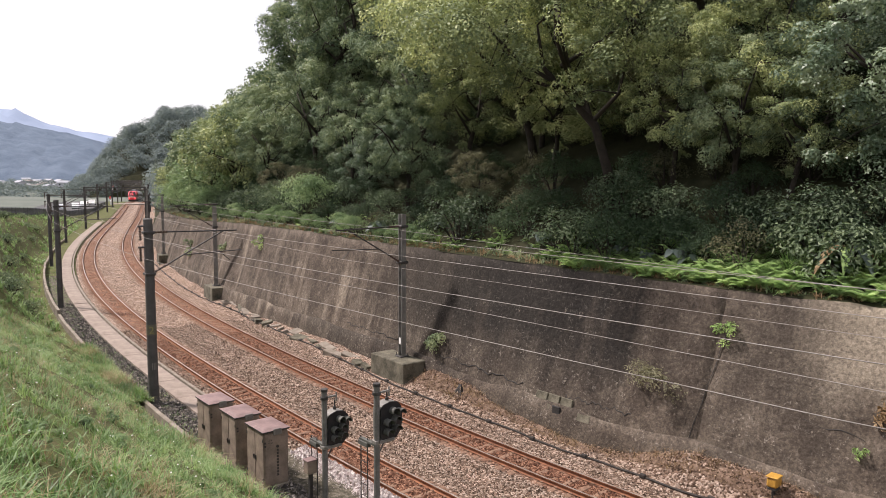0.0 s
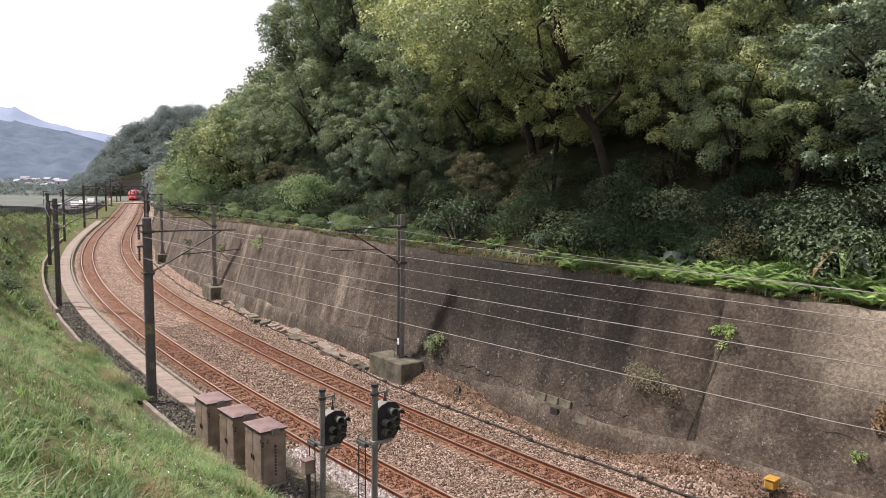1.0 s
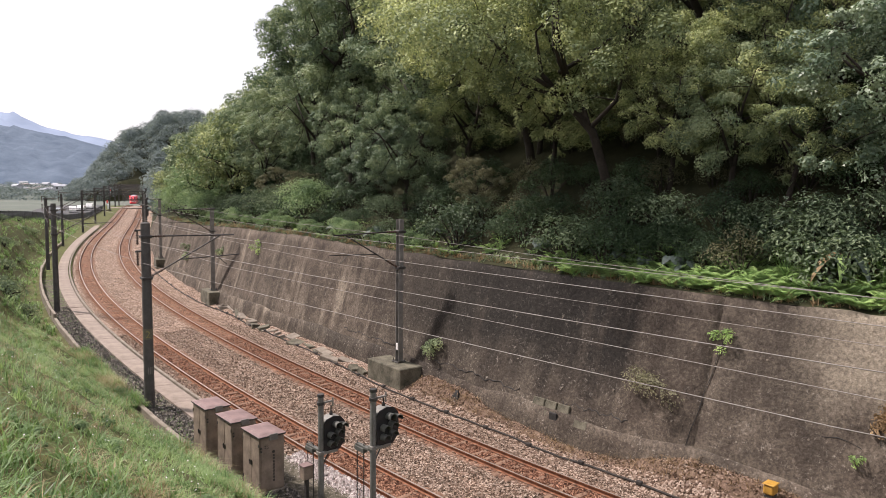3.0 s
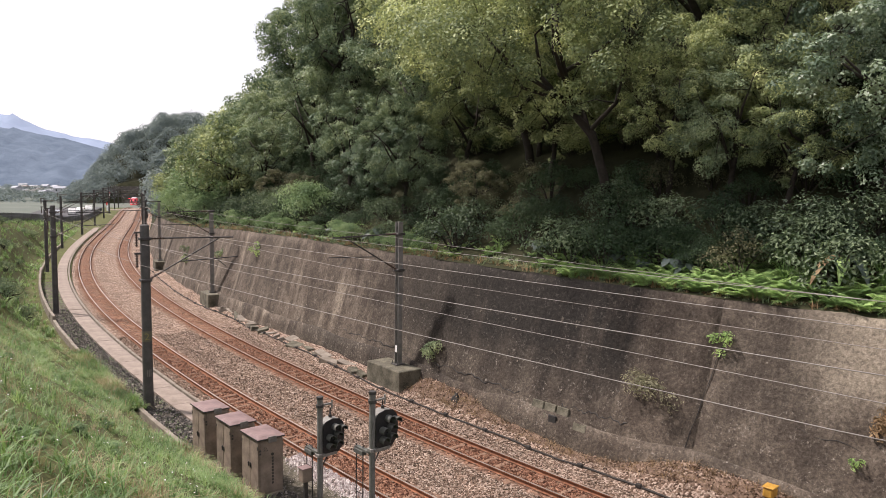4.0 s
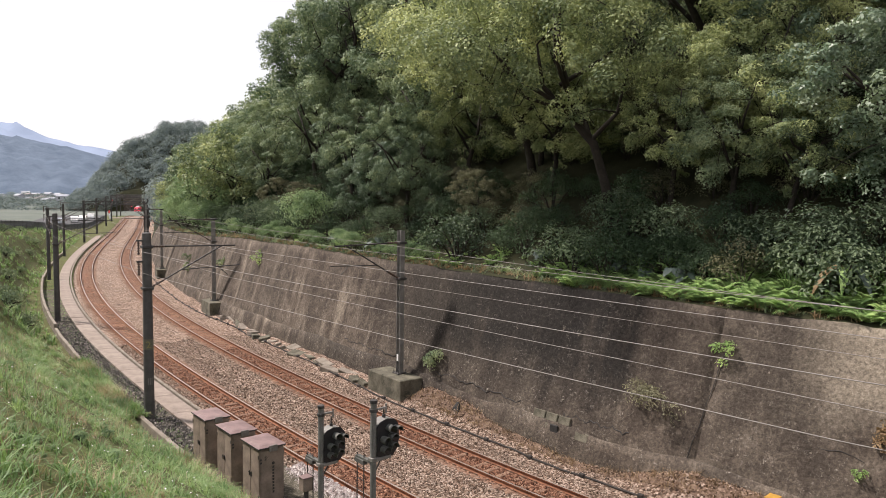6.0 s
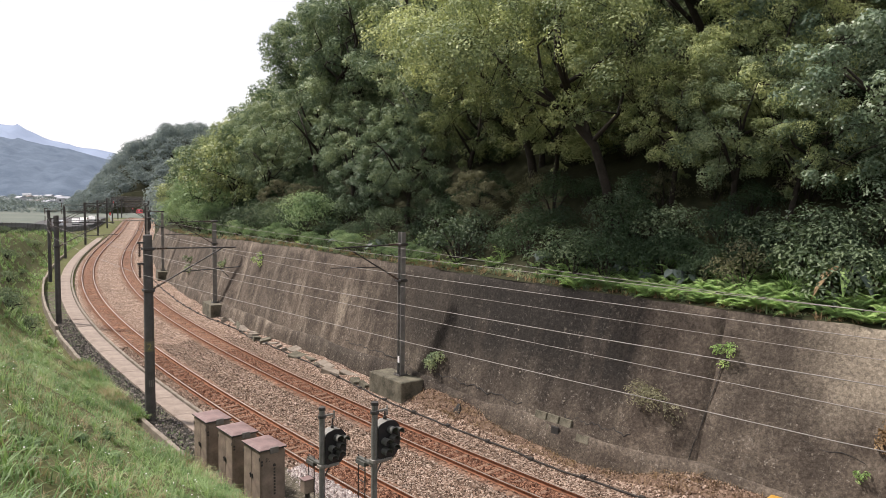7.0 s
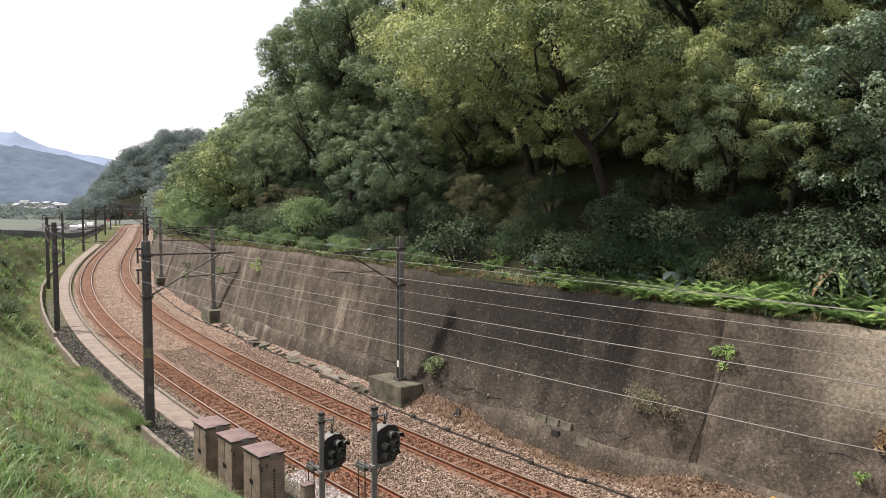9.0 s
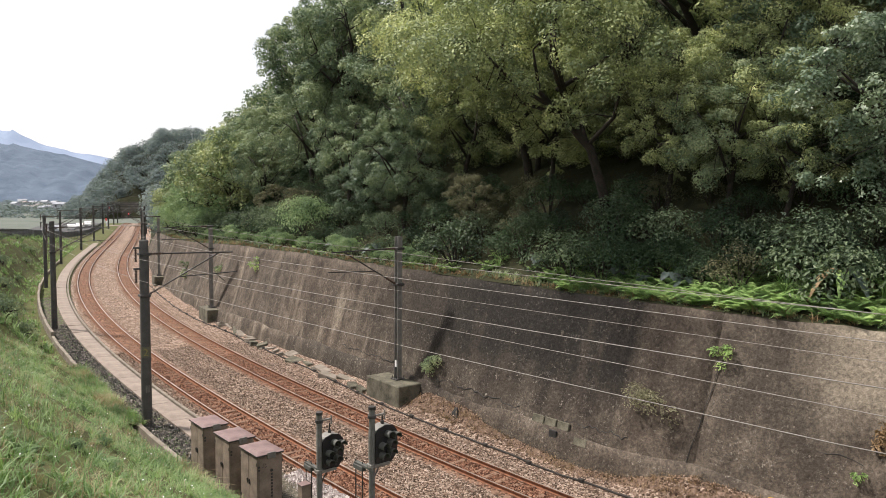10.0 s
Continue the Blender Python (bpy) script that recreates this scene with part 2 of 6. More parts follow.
TRAIN_RED = plain("red_train_paint", (0.66, 0.05, 0.07), (0.8, 0.09, 0.11), 0.6, 0.35, 0, 0.02, 20)
TRAIN_GREY = plain("grey_carriage_paint", (0.36, 0.38, 0.4), (0.5, 0.52, 0.54), 0.6, 0.4, 0, 0.02, 20)
TRAIN_WHITE = plain("white_train_paint", (0.7, 0.69, 0.67), (0.8, 0.79, 0.77), 0.6, 0.4, 0, 0.02, 20)
GLASSY = plain("dark_tinted_glass", (0.01, 0.012, 0.014), (0.02, 0.022, 0.025), 1, 0.08, 0, 0.0, 20, spec=0.6)
WHITE_PAINT = plain("white_paint", (0.68, 0.67, 0.64), (0.82, 0.81, 0.79), 1, 0.6, 0, 0.03, 30)
ROOF_GREY = plain("grey_sheet_roof", (0.2, 0.21, 0.24), (0.36, 0.37, 0.4), 0.3, 0.7, 0, 0.05, 10)
ROOF_RED = plain("red_brown_roof", (0.2, 0.17, 0.17), (0.28, 0.23, 0.22), 0.3, 0.8, 0, 0.05, 10)
FENCE = plain("dark_steel_barrier", (0.05, 0.052, 0.055), (0.11, 0.112, 0.115), 0.8, 0.7, 0.2, 0.1, 20)
# One near-black tone for the tunnel lining, wall cracks and painted-dark wall openings.
NEAR_BLACK = plain("near_black_concrete", (0.02, 0.019, 0.018), (0.05, 0.047, 0.044), 0.5, 0.95, 0, 0.3, 8)
LETTER = plain("dark_lettering", (0.03, 0.028, 0.026), (0.06, 0.055, 0.05), 5, 0.7, 0, 0.0, 60)


def wall_mat():
    """Old retaining wall: brown-grey concrete, black algae, pale washes and lichen flecks; plan coordinates are station and height."""
    m = Mat("stained_retaining_wall", 0.95, 0, 0.15)
    uv = m.coords(uv=True)
    co = m.coords()
    base = m.ramp(m.noise(uv, 0.8, 6, 0.7), [(0.3, (0.045, 0.035, 0.028)), (0.5, (0.098, 0.077, 0.060)), (0.72, (0.19, 0.156, 0.122))])
    streak = m.noise(m.stretch(uv, 1.0, 0.16, 1), 0.8, 6, 0.7, 0.7)
    pale = m.math("MULTIPLY", m.ramp(streak, [(0.5, 0.0), (0.7, 1.0)]), m.ramp(m.noise(uv, 0.45, 5, 0.65), [(0.36, 0.15), (0.6, 1.0)]))
    broad = m.ramp(m.noise(m.stretch(uv, 1.0, 0.35, 1), 0.11, 2, 0.5), [(0.42, 0.0), (0.62, 1.0)])
    sep = m.t.nodes.new("ShaderNodeSeparateXYZ")
    m.link(uv, sep.inputs[0])
    washed = m.ramp(m.math("DIVIDE", m.math("ADD", sep.outputs[0], 20.0), 60.0), [(0.2, 0.3), (0.52, 0.35), (0.62, 0.7), (1.0, 0.85)])
    c = m.mix(m.math("MULTIPLY", pale, washed), base, (0.34, 0.285, 0.22))
    wob = m.math("MULTIPLY", m.math("SUBTRACT", m.noise(m.stretch(uv, 1, 0.4, 1), 0.9, 4, 0.6), 0.5), 3.2)
    s = m.math("ADD", sep.outputs[0], m.math("MULTIPLY", wob, 0.12))
    h = m.math("ADD", sep.outputs[1], wob)
    # black algae over the upper half between two old day joints, and a fainter cover further out
    a = m.ramp(m.math("DIVIDE", m.math("ADD", s, 20.0), 60.0), [(0.0, 0.0), (0.23, 0.12), (0.26, 0.4), (0.362, 0.48), (0.372, 1.0), (0.55, 1.0), (0.62, 0.7), (0.72, 0.2)])
    top = m.ramp(m.math("DIVIDE", h, 6.0), [(0.05, 0.3), (0.4, 0.75), (0.55, 1.0)])
    alg = m.math("MULTIPLY", m.math("MULTIPLY", a, top), m.ramp(m.noise(m.stretch(uv, 1, 0.3, 1), 0.55, 5, 0.65), [(0.25, 0.55), (0.5, 1.0)]))
    c = m.mix(m.math("MULTIPLY", alg, 0.95), c, (0.017, 0.0155, 0.014))
    c = m.mix(m.math("MULTIPLY", broad, 0.45), c, (0.05, 0.043, 0.035))
    clean = m.math("MULTIPLY", m.ramp(m.math("DIVIDE", m.math("ADD", s, 20.0), 60.0), [(0.235, 1.0), (0.275, 0.0)]), m.ramp(m.math("DIVIDE", h, 6.0), [(0.45, 0.0), (0.68, 1.0)]))
    c = m.mix(m.math("MULTIPLY", clean, 0.62), c, (0.30, 0.255, 0.195))
    fleck = m.math("MULTIPLY", m.ramp(m.noise(uv, 7.0, 4, 0.7, 1.2), [(0.58, 0.0), (0.66, 1.0)]), m.ramp(m.noise(uv, 0.9, 3), [(0.36, 0.0), (0.55, 1.0)]))
    blotch = m.math("MULTIPLY", m.ramp(m.noise(uv, 2.4, 6, 0.75, 0.6), [(0.6, 0.0), (0.67, 1.0)]), m.ramp(m.noise(uv, 0.4, 3), [(0.45, 0.0), (0.6, 1.0)]))
    c = m.mix(m.math("MULTIPLY", blotch, 0.35), c, (0.36, 0.31, 0.25))
    c = m.mix(m.math("MULTIPLY", m.math("MULTIPLY", fleck, 0.42), m.ramp(m.math("DIVIDE", h, 6.0), [(0.3, 1.0), (0.75, 0.35)])), c, (0.42, 0.38, 0.33))
    grit = m.noise(co, 9, 6, 0.8)
    c = m.mix(1.0, c, m.ramp(grit, [(0.3, 0.35), (0.5, 0.95), (0.7, 1.7)]), "MULTIPLY")
    m.colour(c)
    m.bump(m.math("ADD", grit, m.math("MULTIPLY", m.noise(co, 2.5, 4), 1.5)), 0.55, 0.05)
    return m.m


def ballast_mat():
    """Crushed stone: pink-grey between the tracks, rust-brown beside the rails; plan coordinates are station and offset."""
    m = Mat("rusty_ballast", 0.95, 0, 0.15)
    uv = m.coords(uv=True)
    co = m.coords()
    cell = m.voronoi(co, 13.0, "Color")
    sepc = m.t.nodes.new("ShaderNodeSeparateColor")
    m.link(cell, sepc.inputs[0])
    stone = m.ramp(sepc.outputs[0], [(0.05, (0.05, 0.033, 0.023)), (0.5, (0.215, 0.148, 0.108)), (0.95, (0.51, 0.40, 0.325))])
    rusty = m.ramp(sepc.outputs[1], [(0.05, (0.055, 0.026, 0.017)), (0.5, (0.18, 0.085, 0.052)), (0.95, (0.36, 0.20, 0.13))])
    sep = m.t.nodes.new("ShaderNodeSeparateXYZ")
    m.link(uv, sep.inputs[0])
    o = sep.outputs[1]
    d1 = m.math("ABSOLUTE", o)
    d2 = m.math("ABSOLUTE", m.math("SUBTRACT", o, TRACK_GAP))
    d = m.math("MINIMUM", d1, d2)
    d = m.math("ADD", d, m.math("MULTIPLY", m.math("SUBTRACT", m.noise(uv, 1.2, 4), 0.5), 0.8))
    near = m.ramp(d, [(0.62, 1.0), (1.25, 0.12)])
    c = m.mix(near, stone, rusty)
    c = m.mix(1.0, c, m.ramp(m.noise(co, 0.6, 4), [(0.3, 0.8), (0.7, 1.2)]), "MULTIPLY")
    m.colour(c)
    v = m.voronoi(co, 13.0)
    m.bump(m.math("ADD", m.math("MULTIPLY", v, -1.0), m.noise(co, 30, 3)), 1.0, 0.06)
    return m.m


def soil_mat(name, stops, scale, bump=0.6, dist=0.06):
    m = Mat(name, 0.98, 0, 0.1)
    co = m.coords()
    f = m.math("ADD", m.math("MULTIPLY", m.noise(co, scale, 6, 0.7), 0.65), m.math("MULTIPLY", m.noise(co, scale * 14, 4, 0.7), 0.35))
    m.colour(m.ramp(f, stops))
    m.bump(f, bump, dist)
    return m.m


WALL = wall_mat()
BALLAST = ballast_mat()
STONE = plain("loose_ballast_stone", (0.11, 0.08, 0.065), (0.40, 0.33, 0.29), 1.0, 0.95, 0, 0.3, 20)
GRASSY = soil_mat("grass_and_soil", [(0.32, (0.06, 0.05, 0.03)), (0.5, (0.085, 0.088, 0.036)), (0.7, (0.12, 0.155, 0.05))], 0.7)
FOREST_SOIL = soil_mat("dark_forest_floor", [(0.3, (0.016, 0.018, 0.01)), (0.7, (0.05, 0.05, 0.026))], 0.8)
LITTER = soil_mat("brown_leaf_litter", [(0.3, (0.065, 0.043, 0.03)), (0.5, (0.165, 0.112, 0.082)), (0.7, (0.33, 0.24, 0.18))], 3.5)
GRAVEL = soil_mat("dark_weedy_gravel", [(0.32, (0.022, 0.021, 0.015)), (0.5, (0.085, 0.076, 0.056)), (0.68, (0.28, 0.245, 0.205))], 7.0)
FIELD = soil_mat("pale_valley_fields", [(0.35, (0.085, 0.10, 0.085)), (0.65, (0.15, 0.165, 0.14))], 0.02, 0.1)
ROAD = soil_mat("worn_asphalt", [(0.3, (0.06, 0.06, 0.062)), (0.7, (0.11, 0.11, 0.11))], 0.8, 0.2, 0.01)
# Both hill colours carry the haze: bluish, and paler for the farther ridge.
HILL_NEAR = soil_mat("haze_blue_wooded_hill", [(0.38, (0.082, 0.112, 0.155)), (0.62, (0.135, 0.172, 0.225))], 0.03, 0.9, 6)
HILL_FAR = soil_mat("haze_pale_wooded_ridge", [(0.35, (0.20, 0.25, 0.34)), (0.65, (0.235, 0.285, 0.38))], 0.006, 0.3, 3)


# ---------------------------------------------------------------- setting: ground, hill, embankment, track bed
def wall_height(s):
    return float(np.interp(s, [-60, 30, 42, 60, 100, 118], [6.0, 5.95, 5.75, 5.05, 4.2, 0.4]))


BASE_O, BATTER = 7.4, 0.35


def wall_foot(s):
    return float(np.interp(s, [7, 12.5, 24, 36], [7.4, 7.88, 7.9, 7.4]))


def wall_o(s, z):
    """Offset of the wall face at height z; its foot stands back a little near the first steel mast."""
    top = wall_height(s)
    foot = wall_foot(s)
    return foot + (BASE_O + BATTER * top - foot) * max(z, 0.0) / top


def wall_place(s, z, out=0.0):
    return V(s, wall_o(s, z) - out, z)


def hill_z(s, o):
    """Hillside behind the retaining wall."""
    hw = wall_height(s)
    e = o - (BASE_O + BATTER * hw)
    crest = 16.5 + 31 * smooth(66, 34, s) + 9 * smooth(90, 160, s)
    z = hw + 0.22 * min(e, 2.2) + 0.74 * max(0.0, e - 2.2)
    if z > crest - 3:
        z = crest - 3 + 3 * math.tanh((z - crest + 3) / 3)
    if s > 345:
        z = max(z, tunnel_hill_z(s, o))
    return z + 0.35 * fbm(s, o, 0.16, 3.0) * min(1.0, e / 2.0)


def tunnel_hill_z(s, o):
    mouth = -6.5 < o < 10.5
    rise = (1.0 if s > 362.4 else 0.0) if mouth else smooth(347, 365, s)
    return (12.0 + 23.0 * smooth(363, 425, s)) * smooth(-38, 0, o) * (1 + 0.25 * smooth(0, 16, o)) * rise - 0.8 * (1 - rise) - 2.0 * smooth(-28, -40, o)


def bank_z(s, o):
    """Grass embankment on which the camera stands, and its lower run further out."""
    steep = 0.78 * max(0.0, -4.15 - o) + 0.35 * smooth(13, 10, s) * smooth(-3.9, -4.7, o)
    if steep > 8.1:
        steep = 8.1 + (steep - 8.1) * 0.25 * smooth(-40, -20, o)
    crest = float(np.interp(s, [30, 60, 80, 115, 150, 175], [5.6, 5.2, 4.7, 2.9, 0.7, 0.0]))
    low = crest * (smooth(-4.9, -9.8, o) * 0.85 + 0.15 * smooth(-5.0, -7.0, o)) - (crest + 2.5) * smooth(-17, -32, o)
    t = smooth(27.0, 33.0, s - 0.15 * (o + 8))
    z = steep * (1 - t) + low * t
    return z - 0.12 + 0.22 * fbm(s, o, 0.35, 1.0) * smooth(-4.2, -6.0, o)


def sheet(name, ss, offs, zfun, material, label, category):
    P = np.zeros((len(ss), len(offs), 3))
    uv = np.zeros((len(ss), len(offs), 2))
    for i, s in enumerate(ss):
        for j, o in enumerate(offs):
            oo = o(s) if callable(o) else o
            P[i, j] = st(s, oo, zfun(s, oo))
            uv[i, j] = (s, oo)
    return solid(name, grid_mesh(name, P, uv), material, label, category, kind="structure", smoothed=True)


def build_ground():
    size = [60, 250, 900, 2600, 4800]
    pts, quads = [], []
    n = 24
    for r, d in enumerate(size):
        for k in range(n):
            a = 2 * math.pi * k / n
            pts.append((d * math.cos(a), d * math.sin(a), -1.2 if d < 300 else -7.0))
    pts.append((0, 0, -1.2))
    for r in range(len(size) - 1):
        for k in range(n):
            quads.append((r * n + k, (r + 1) * n + k, (r + 1) * n + (k + 1) % n, r * n + (k + 1) % n))
    for k in range(0, n, 2):
        quads.append((len(pts) - 1, k, (k + 1) % n, (k + 2) % n))
    solid("ground", np_mesh("ground", pts, quads), FIELD, "pale hazy valley fields reaching to the hills", "ground", kind="structure")


def build_hillside():
    ss = list(np.arange(-60, 120, 1.5)) + list(np.arange(120, 535, 5.0))
    ext = [0, 0.5, 1.1, 1.8, 2.6, 3.6, 5, 7, 9, 12, 15, 19, 24, 30, 38, 48, 60, 75, 95, 118]
    offs = [(lambda s, e=e: BASE_O + BATTER * wall_height(s) + e) for e in ext]
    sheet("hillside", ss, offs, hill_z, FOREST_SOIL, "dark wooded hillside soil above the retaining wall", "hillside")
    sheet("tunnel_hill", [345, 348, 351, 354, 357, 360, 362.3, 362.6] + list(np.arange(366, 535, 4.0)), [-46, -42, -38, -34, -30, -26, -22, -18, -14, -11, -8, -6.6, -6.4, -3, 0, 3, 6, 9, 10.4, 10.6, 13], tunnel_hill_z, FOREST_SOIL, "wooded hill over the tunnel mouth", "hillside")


def build_bank():
    ss = list(np.arange(-60, 60, 0.7)) + list(np.arange(60, 362, 3.0))
    offs = [-4.12, -4.4, -4.8, -5.3, -6, -6.8, -7.6, -8.5, -9.4, -10.3, -11.2, -12.2, -13.2, -14.2, -15.2, -16.5, -18, -21, -25, -30, -38, -50, -70]
    sheet("embankment", ss, offs, bank_z, GRASSY, "grass-covered railway embankment with patches of bare soil", "embankment")
    sheet("verge", list(np.arange(-60, 64, 1.5)), [-4.15, -3.9, -3.4, -3.0, -2.62, -1.5, -1.3], lambda s, o: -0.10 + 0.04 * fbm(s, o, 0.9, 2.0), GRAVEL, "dark weedy gravel strip beside the cable trough", "verge")
    sheet("grass_verge", list(np.arange(62.5, 362, 2.5)), [-4.15, -3.6, -3.0, -2.62, -1.5, -1.3], lambda s, o: -0.09 + 0.04 * fbm(s, o, 0.9, 2.0), GRASSY, "short green grass strip beside the track", "verge")


def bed_z(s, o):
    d = min(abs(o), abs(o - TRACK_GAP))
    z = -0.17 if d < 1.2 else -0.17 - 0.10 * smooth(1.2, 2.0, d)
    if o > 6.0:
        z += 0.55 * smooth(6.1, 7.5, o) * (0.55 + 0.5 * fbm(s, 0, 0.15, 4.0)) + 0.55 * smooth(2.5, -1.5, s) * smooth(-9, -4, s) * smooth(6.2, 7.6, o)
    if o > 6.5:
        z += 0.45 * smooth(6.6, 7.9, o) * smooth(7.5, 11, s) * smooth(14.1, 13.2, s)
    if o < -1.2:
        z -= 0.03
    return z + 0.035 * fbm(s, o, 1.5, 6.0) * (1.0 if s < 70 else 0.3)


def build_bed():
    ss = list(np.arange(-60, 60, 0.4)) + list(np.arange(60, 560, 3.0))
    offs = list(np.arange(-1.62, 6.21, 0.17)) + [6.4, 6.6, 6.8, 7.0, 7.25, 7.5, 7.8, 8.2]
    sheet("ballast_bed", ss, offs, bed_z, BALLAST, "rust-brown and grey crushed stone track ballast", "ballast")
    # brown litter lying on the foot of the wall
    ss = list(np.arange(-14, 16, 0.3))
    sheet("leaf_litter", ss, [6.7, 6.85, 7.05, 7.3, 7.6, 8.0], lambda s, o: bed_z(s, o) + 0.05 * fbm(s, o, 0.8, 9.0) + 0.02 - 0.10 * smooth(7.0, 6.7, o), LITTER, "brown dry leaf litter along the wall foot", "leaf litter")


def build_wall():
    ss = np.concatenate([np.arange(-45, -1.31, 0.6), [-1.226, -1.2, -1.174], np.arange(-0.6, 118, 0.6)])
    hs = np.linspace(-0.02, 1.0, 15)
    P, uv = [], []
    for s in ss:
        hw = wall_height(s)
        row, u = [], []
        for f in hs:
            z = hw * f - (0.4 if f < 0 else 0)
            dent = 0.05 * fbm(s, z, 0.5, 8.0) + (0.05 if abs(s + 1.2) < 0.01 else 0)
            row.append(st(s, wall_o(s, z) + dent, z + (0.06 * fbm(s, 3.0, 0.7, 5.0) if f > 0.97 else 0)))
            u.append((s, z))
        z = row[-1][2]
        row.append(st(s, BASE_O + BATTER * hw + 0.5, z))
        row.append(st(s, BASE_O + BATTER * hw + 0.55, z - 1.5))
        u += [(s, z + 0.5), (s, z + 1.5)]
        P.append(row)
        uv.append(u)
    solid("wall_retaining", grid_mesh("wall_retaining", np.array(P), np.array(uv)), WALL, "battered concrete retaining wall with black algae stains and pale streaks", "retaining wall", kind="structure", smoothed=True)


def build_apron():
    """Rough footing course along the wall, a hand proud of its face."""
    ss = np.arange(-14, 60, 0.35)
    P = []
    for s in ss:
        top = 0.95 + 0.22 * fbm(s, 2.0, 0.22, 4.0, 2)
        P.append([st(s, wall_o(s, z) - 0.10 + 0.03 * fbm(s, z, 1.2, 3.0), z) for z in (-0.3, 0.2, 0.6, top - 0.03)] + [st(s, wall_o(s, top) + 0.1, top + 0.02)])
    uv = [[(s - 9, z + 1.2) for z in (-0.3, 0.2, 0.6, 0.95, 1.1)] for s in ss]
    solid("wall_footing", grid_mesh("wall_footing", np.array(P), np.array(uv)), WALL, "rough concrete footing course along the retaining wall", "wall footing", kind="structure", smoothed=True)


def build_wall_details():
    """Weep pipes, old block masonry low on the wall and a dark block for a drain mouth."""
    pipes = thing("weep_pipe_row", Matrix.Identity(4), "short pale weep pipes set in the retaining wall", "weep pipes")
    for s, z in ((-4.2, 2.9), (-4.8, 2.2), (-2.6, 1.6), (-0.2, 1.7), (-5.5, 1.0), (2.4, 2.2), (4.8, 1.8), (7.5, 2.4), (10.2, 1.9), (-3.1, 4.2), (8.2, 4.0), (21, 2.2), (24, 2.4), (27, 2.1)):
        p = V(s, wall_o(s, z), z)
        d = (V(s, 0) - V(s, 1)).normalized()
        part("weep_pipe", Shape().rod(p - d * 0.1, p + d * 0.03, 0.032, n=8), KERB, pipes)
    # Solid dark block stands in for a drain mouth, its shade put into the colour.
    solid("dark_boulder", Shape().add([(-0.25, -0.5, -0.3), (0.3, -0.5, -0.3), (0.35, 0.45, -0.3), (-0.2, 0.5, -0.3), (0.15, -0.15, 0.5), (0.32, 0.2, 0.42)], [(0, 1, 4), (1, 5, 4), (1, 2, 5), (2, 3, 5), (3, 4, 5), (3, 0, 4), (0, 3, 2, 1)]), NEAR_BLACK, "dark boulder-shaped block standing for an opening at the wall foot", "boulder").matrix_basis = at(10.4, 7.15, 0.1)
    patch = thing("exposed_masonry", Matrix.Identity(4), "mossy stone blocks showing low in the retaining wall, one fallen out", "masonry patch")
    rm = random.Random(14)
    for row in range(3):
        for k in range(5):
            if (row, k) in ((1, 2), (2, 4), (2, 0), (0, 0)):
                continue
            sc, zc = 6.4 - 0.66 * k - 0.28 * (row % 2), 0.34 + 0.36 * row
            m = Matrix.Translation(wall_place(sc, zc, rm.uniform(-0.055, -0.02))) @ at(sc, 0).to_3x3().to_4x4() @ Matrix.Rotation(0.33 + rm.uniform(-0.03, 0.03), 4, "Y")
            ob = part("block", Shape().box(-0.12, -rm.uniform(0.28, 0.32), -0.165, 0.07 + rm.uniform(-0.02, 0.03), 0.30, 0.165, 0.03), MOSSY, patch)
            ob.matrix_basis = m
    # Near-black box gives the hole its shade by colour; the wall isn't recessed.
    part("hollow", Shape().box(-0.05, -0.2, -0.17, 0.03, 0.2, 0.2, 0.03, Matrix.Translation(wall_place(4.8, 0.7, 0.09)) @ at(4.8, 0).to_3x3().to_4x4()), NEAR_BLACK, patch, "near-black box painted as the shade where a block has fallen out")
    for i, (ss, zz, ln, dz) in enumerate(((13.2, 1.25, 6.5, -0.12), (22.5, 1.35, 7.0, 0.1), (4.6, 1.3, 3.2, -0.1))):
        scar = thing("spalled_joint", Matrix.Identity(4), "ragged dark spalled joint above the footing of the wall", "wall joint", "spalled joints")
        n = 26
        pts = [wall_place(ss - ln * k / n, zz + dz * math.sin(k * 0.9) * 0.5 + 0.05 * math.sin(k * 2.3 + i), 0.0) for k in range(n)]
        part("crack", Shape().tube(pts, [0.012 + 0.016 * abs(math.sin(k * 1.3 + i)) for k in range(n)], 5), NEAR_BLACK, scar)
    line = thing("day_joint", Matrix.Identity(4), "rough cracked horizontal joint across the wall", "wall joint")
    pts = [wall_place(s, z, 0.005) for s, z in ((-2.8 - 0.35 * i, 2.55 - 0.02 * i + 0.06 * math.sin(i * 1.7)) for i in range(11))]
    part("crack", Shape().tube(pts, [0.006 + 0.005 * (i % 3) for i in range(11)], 5), NEAR_BLACK, line)
    line = thing("settlement_crack", Matrix.Identity(4), "dark upright settlement crack in the wall below a bush", "wall joint")
    pts = [V(-1.5 + 0.78 * (1 - z / 4.6) + 0.02 * math.sin(z * 5), wall_o(-1.0, z) - 0.02, z) for z in np.linspace(0.1, 4.6, 16)]
    part("crack", Shape().tube(pts, [0.009 + 0.003 * (i % 3) for i in range(16)], 5), NEAR_BLACK, line)


build_ground()
build_wall_details()
build_apron()
build_hillside()
build_bank()
build_bed()
build_wall()


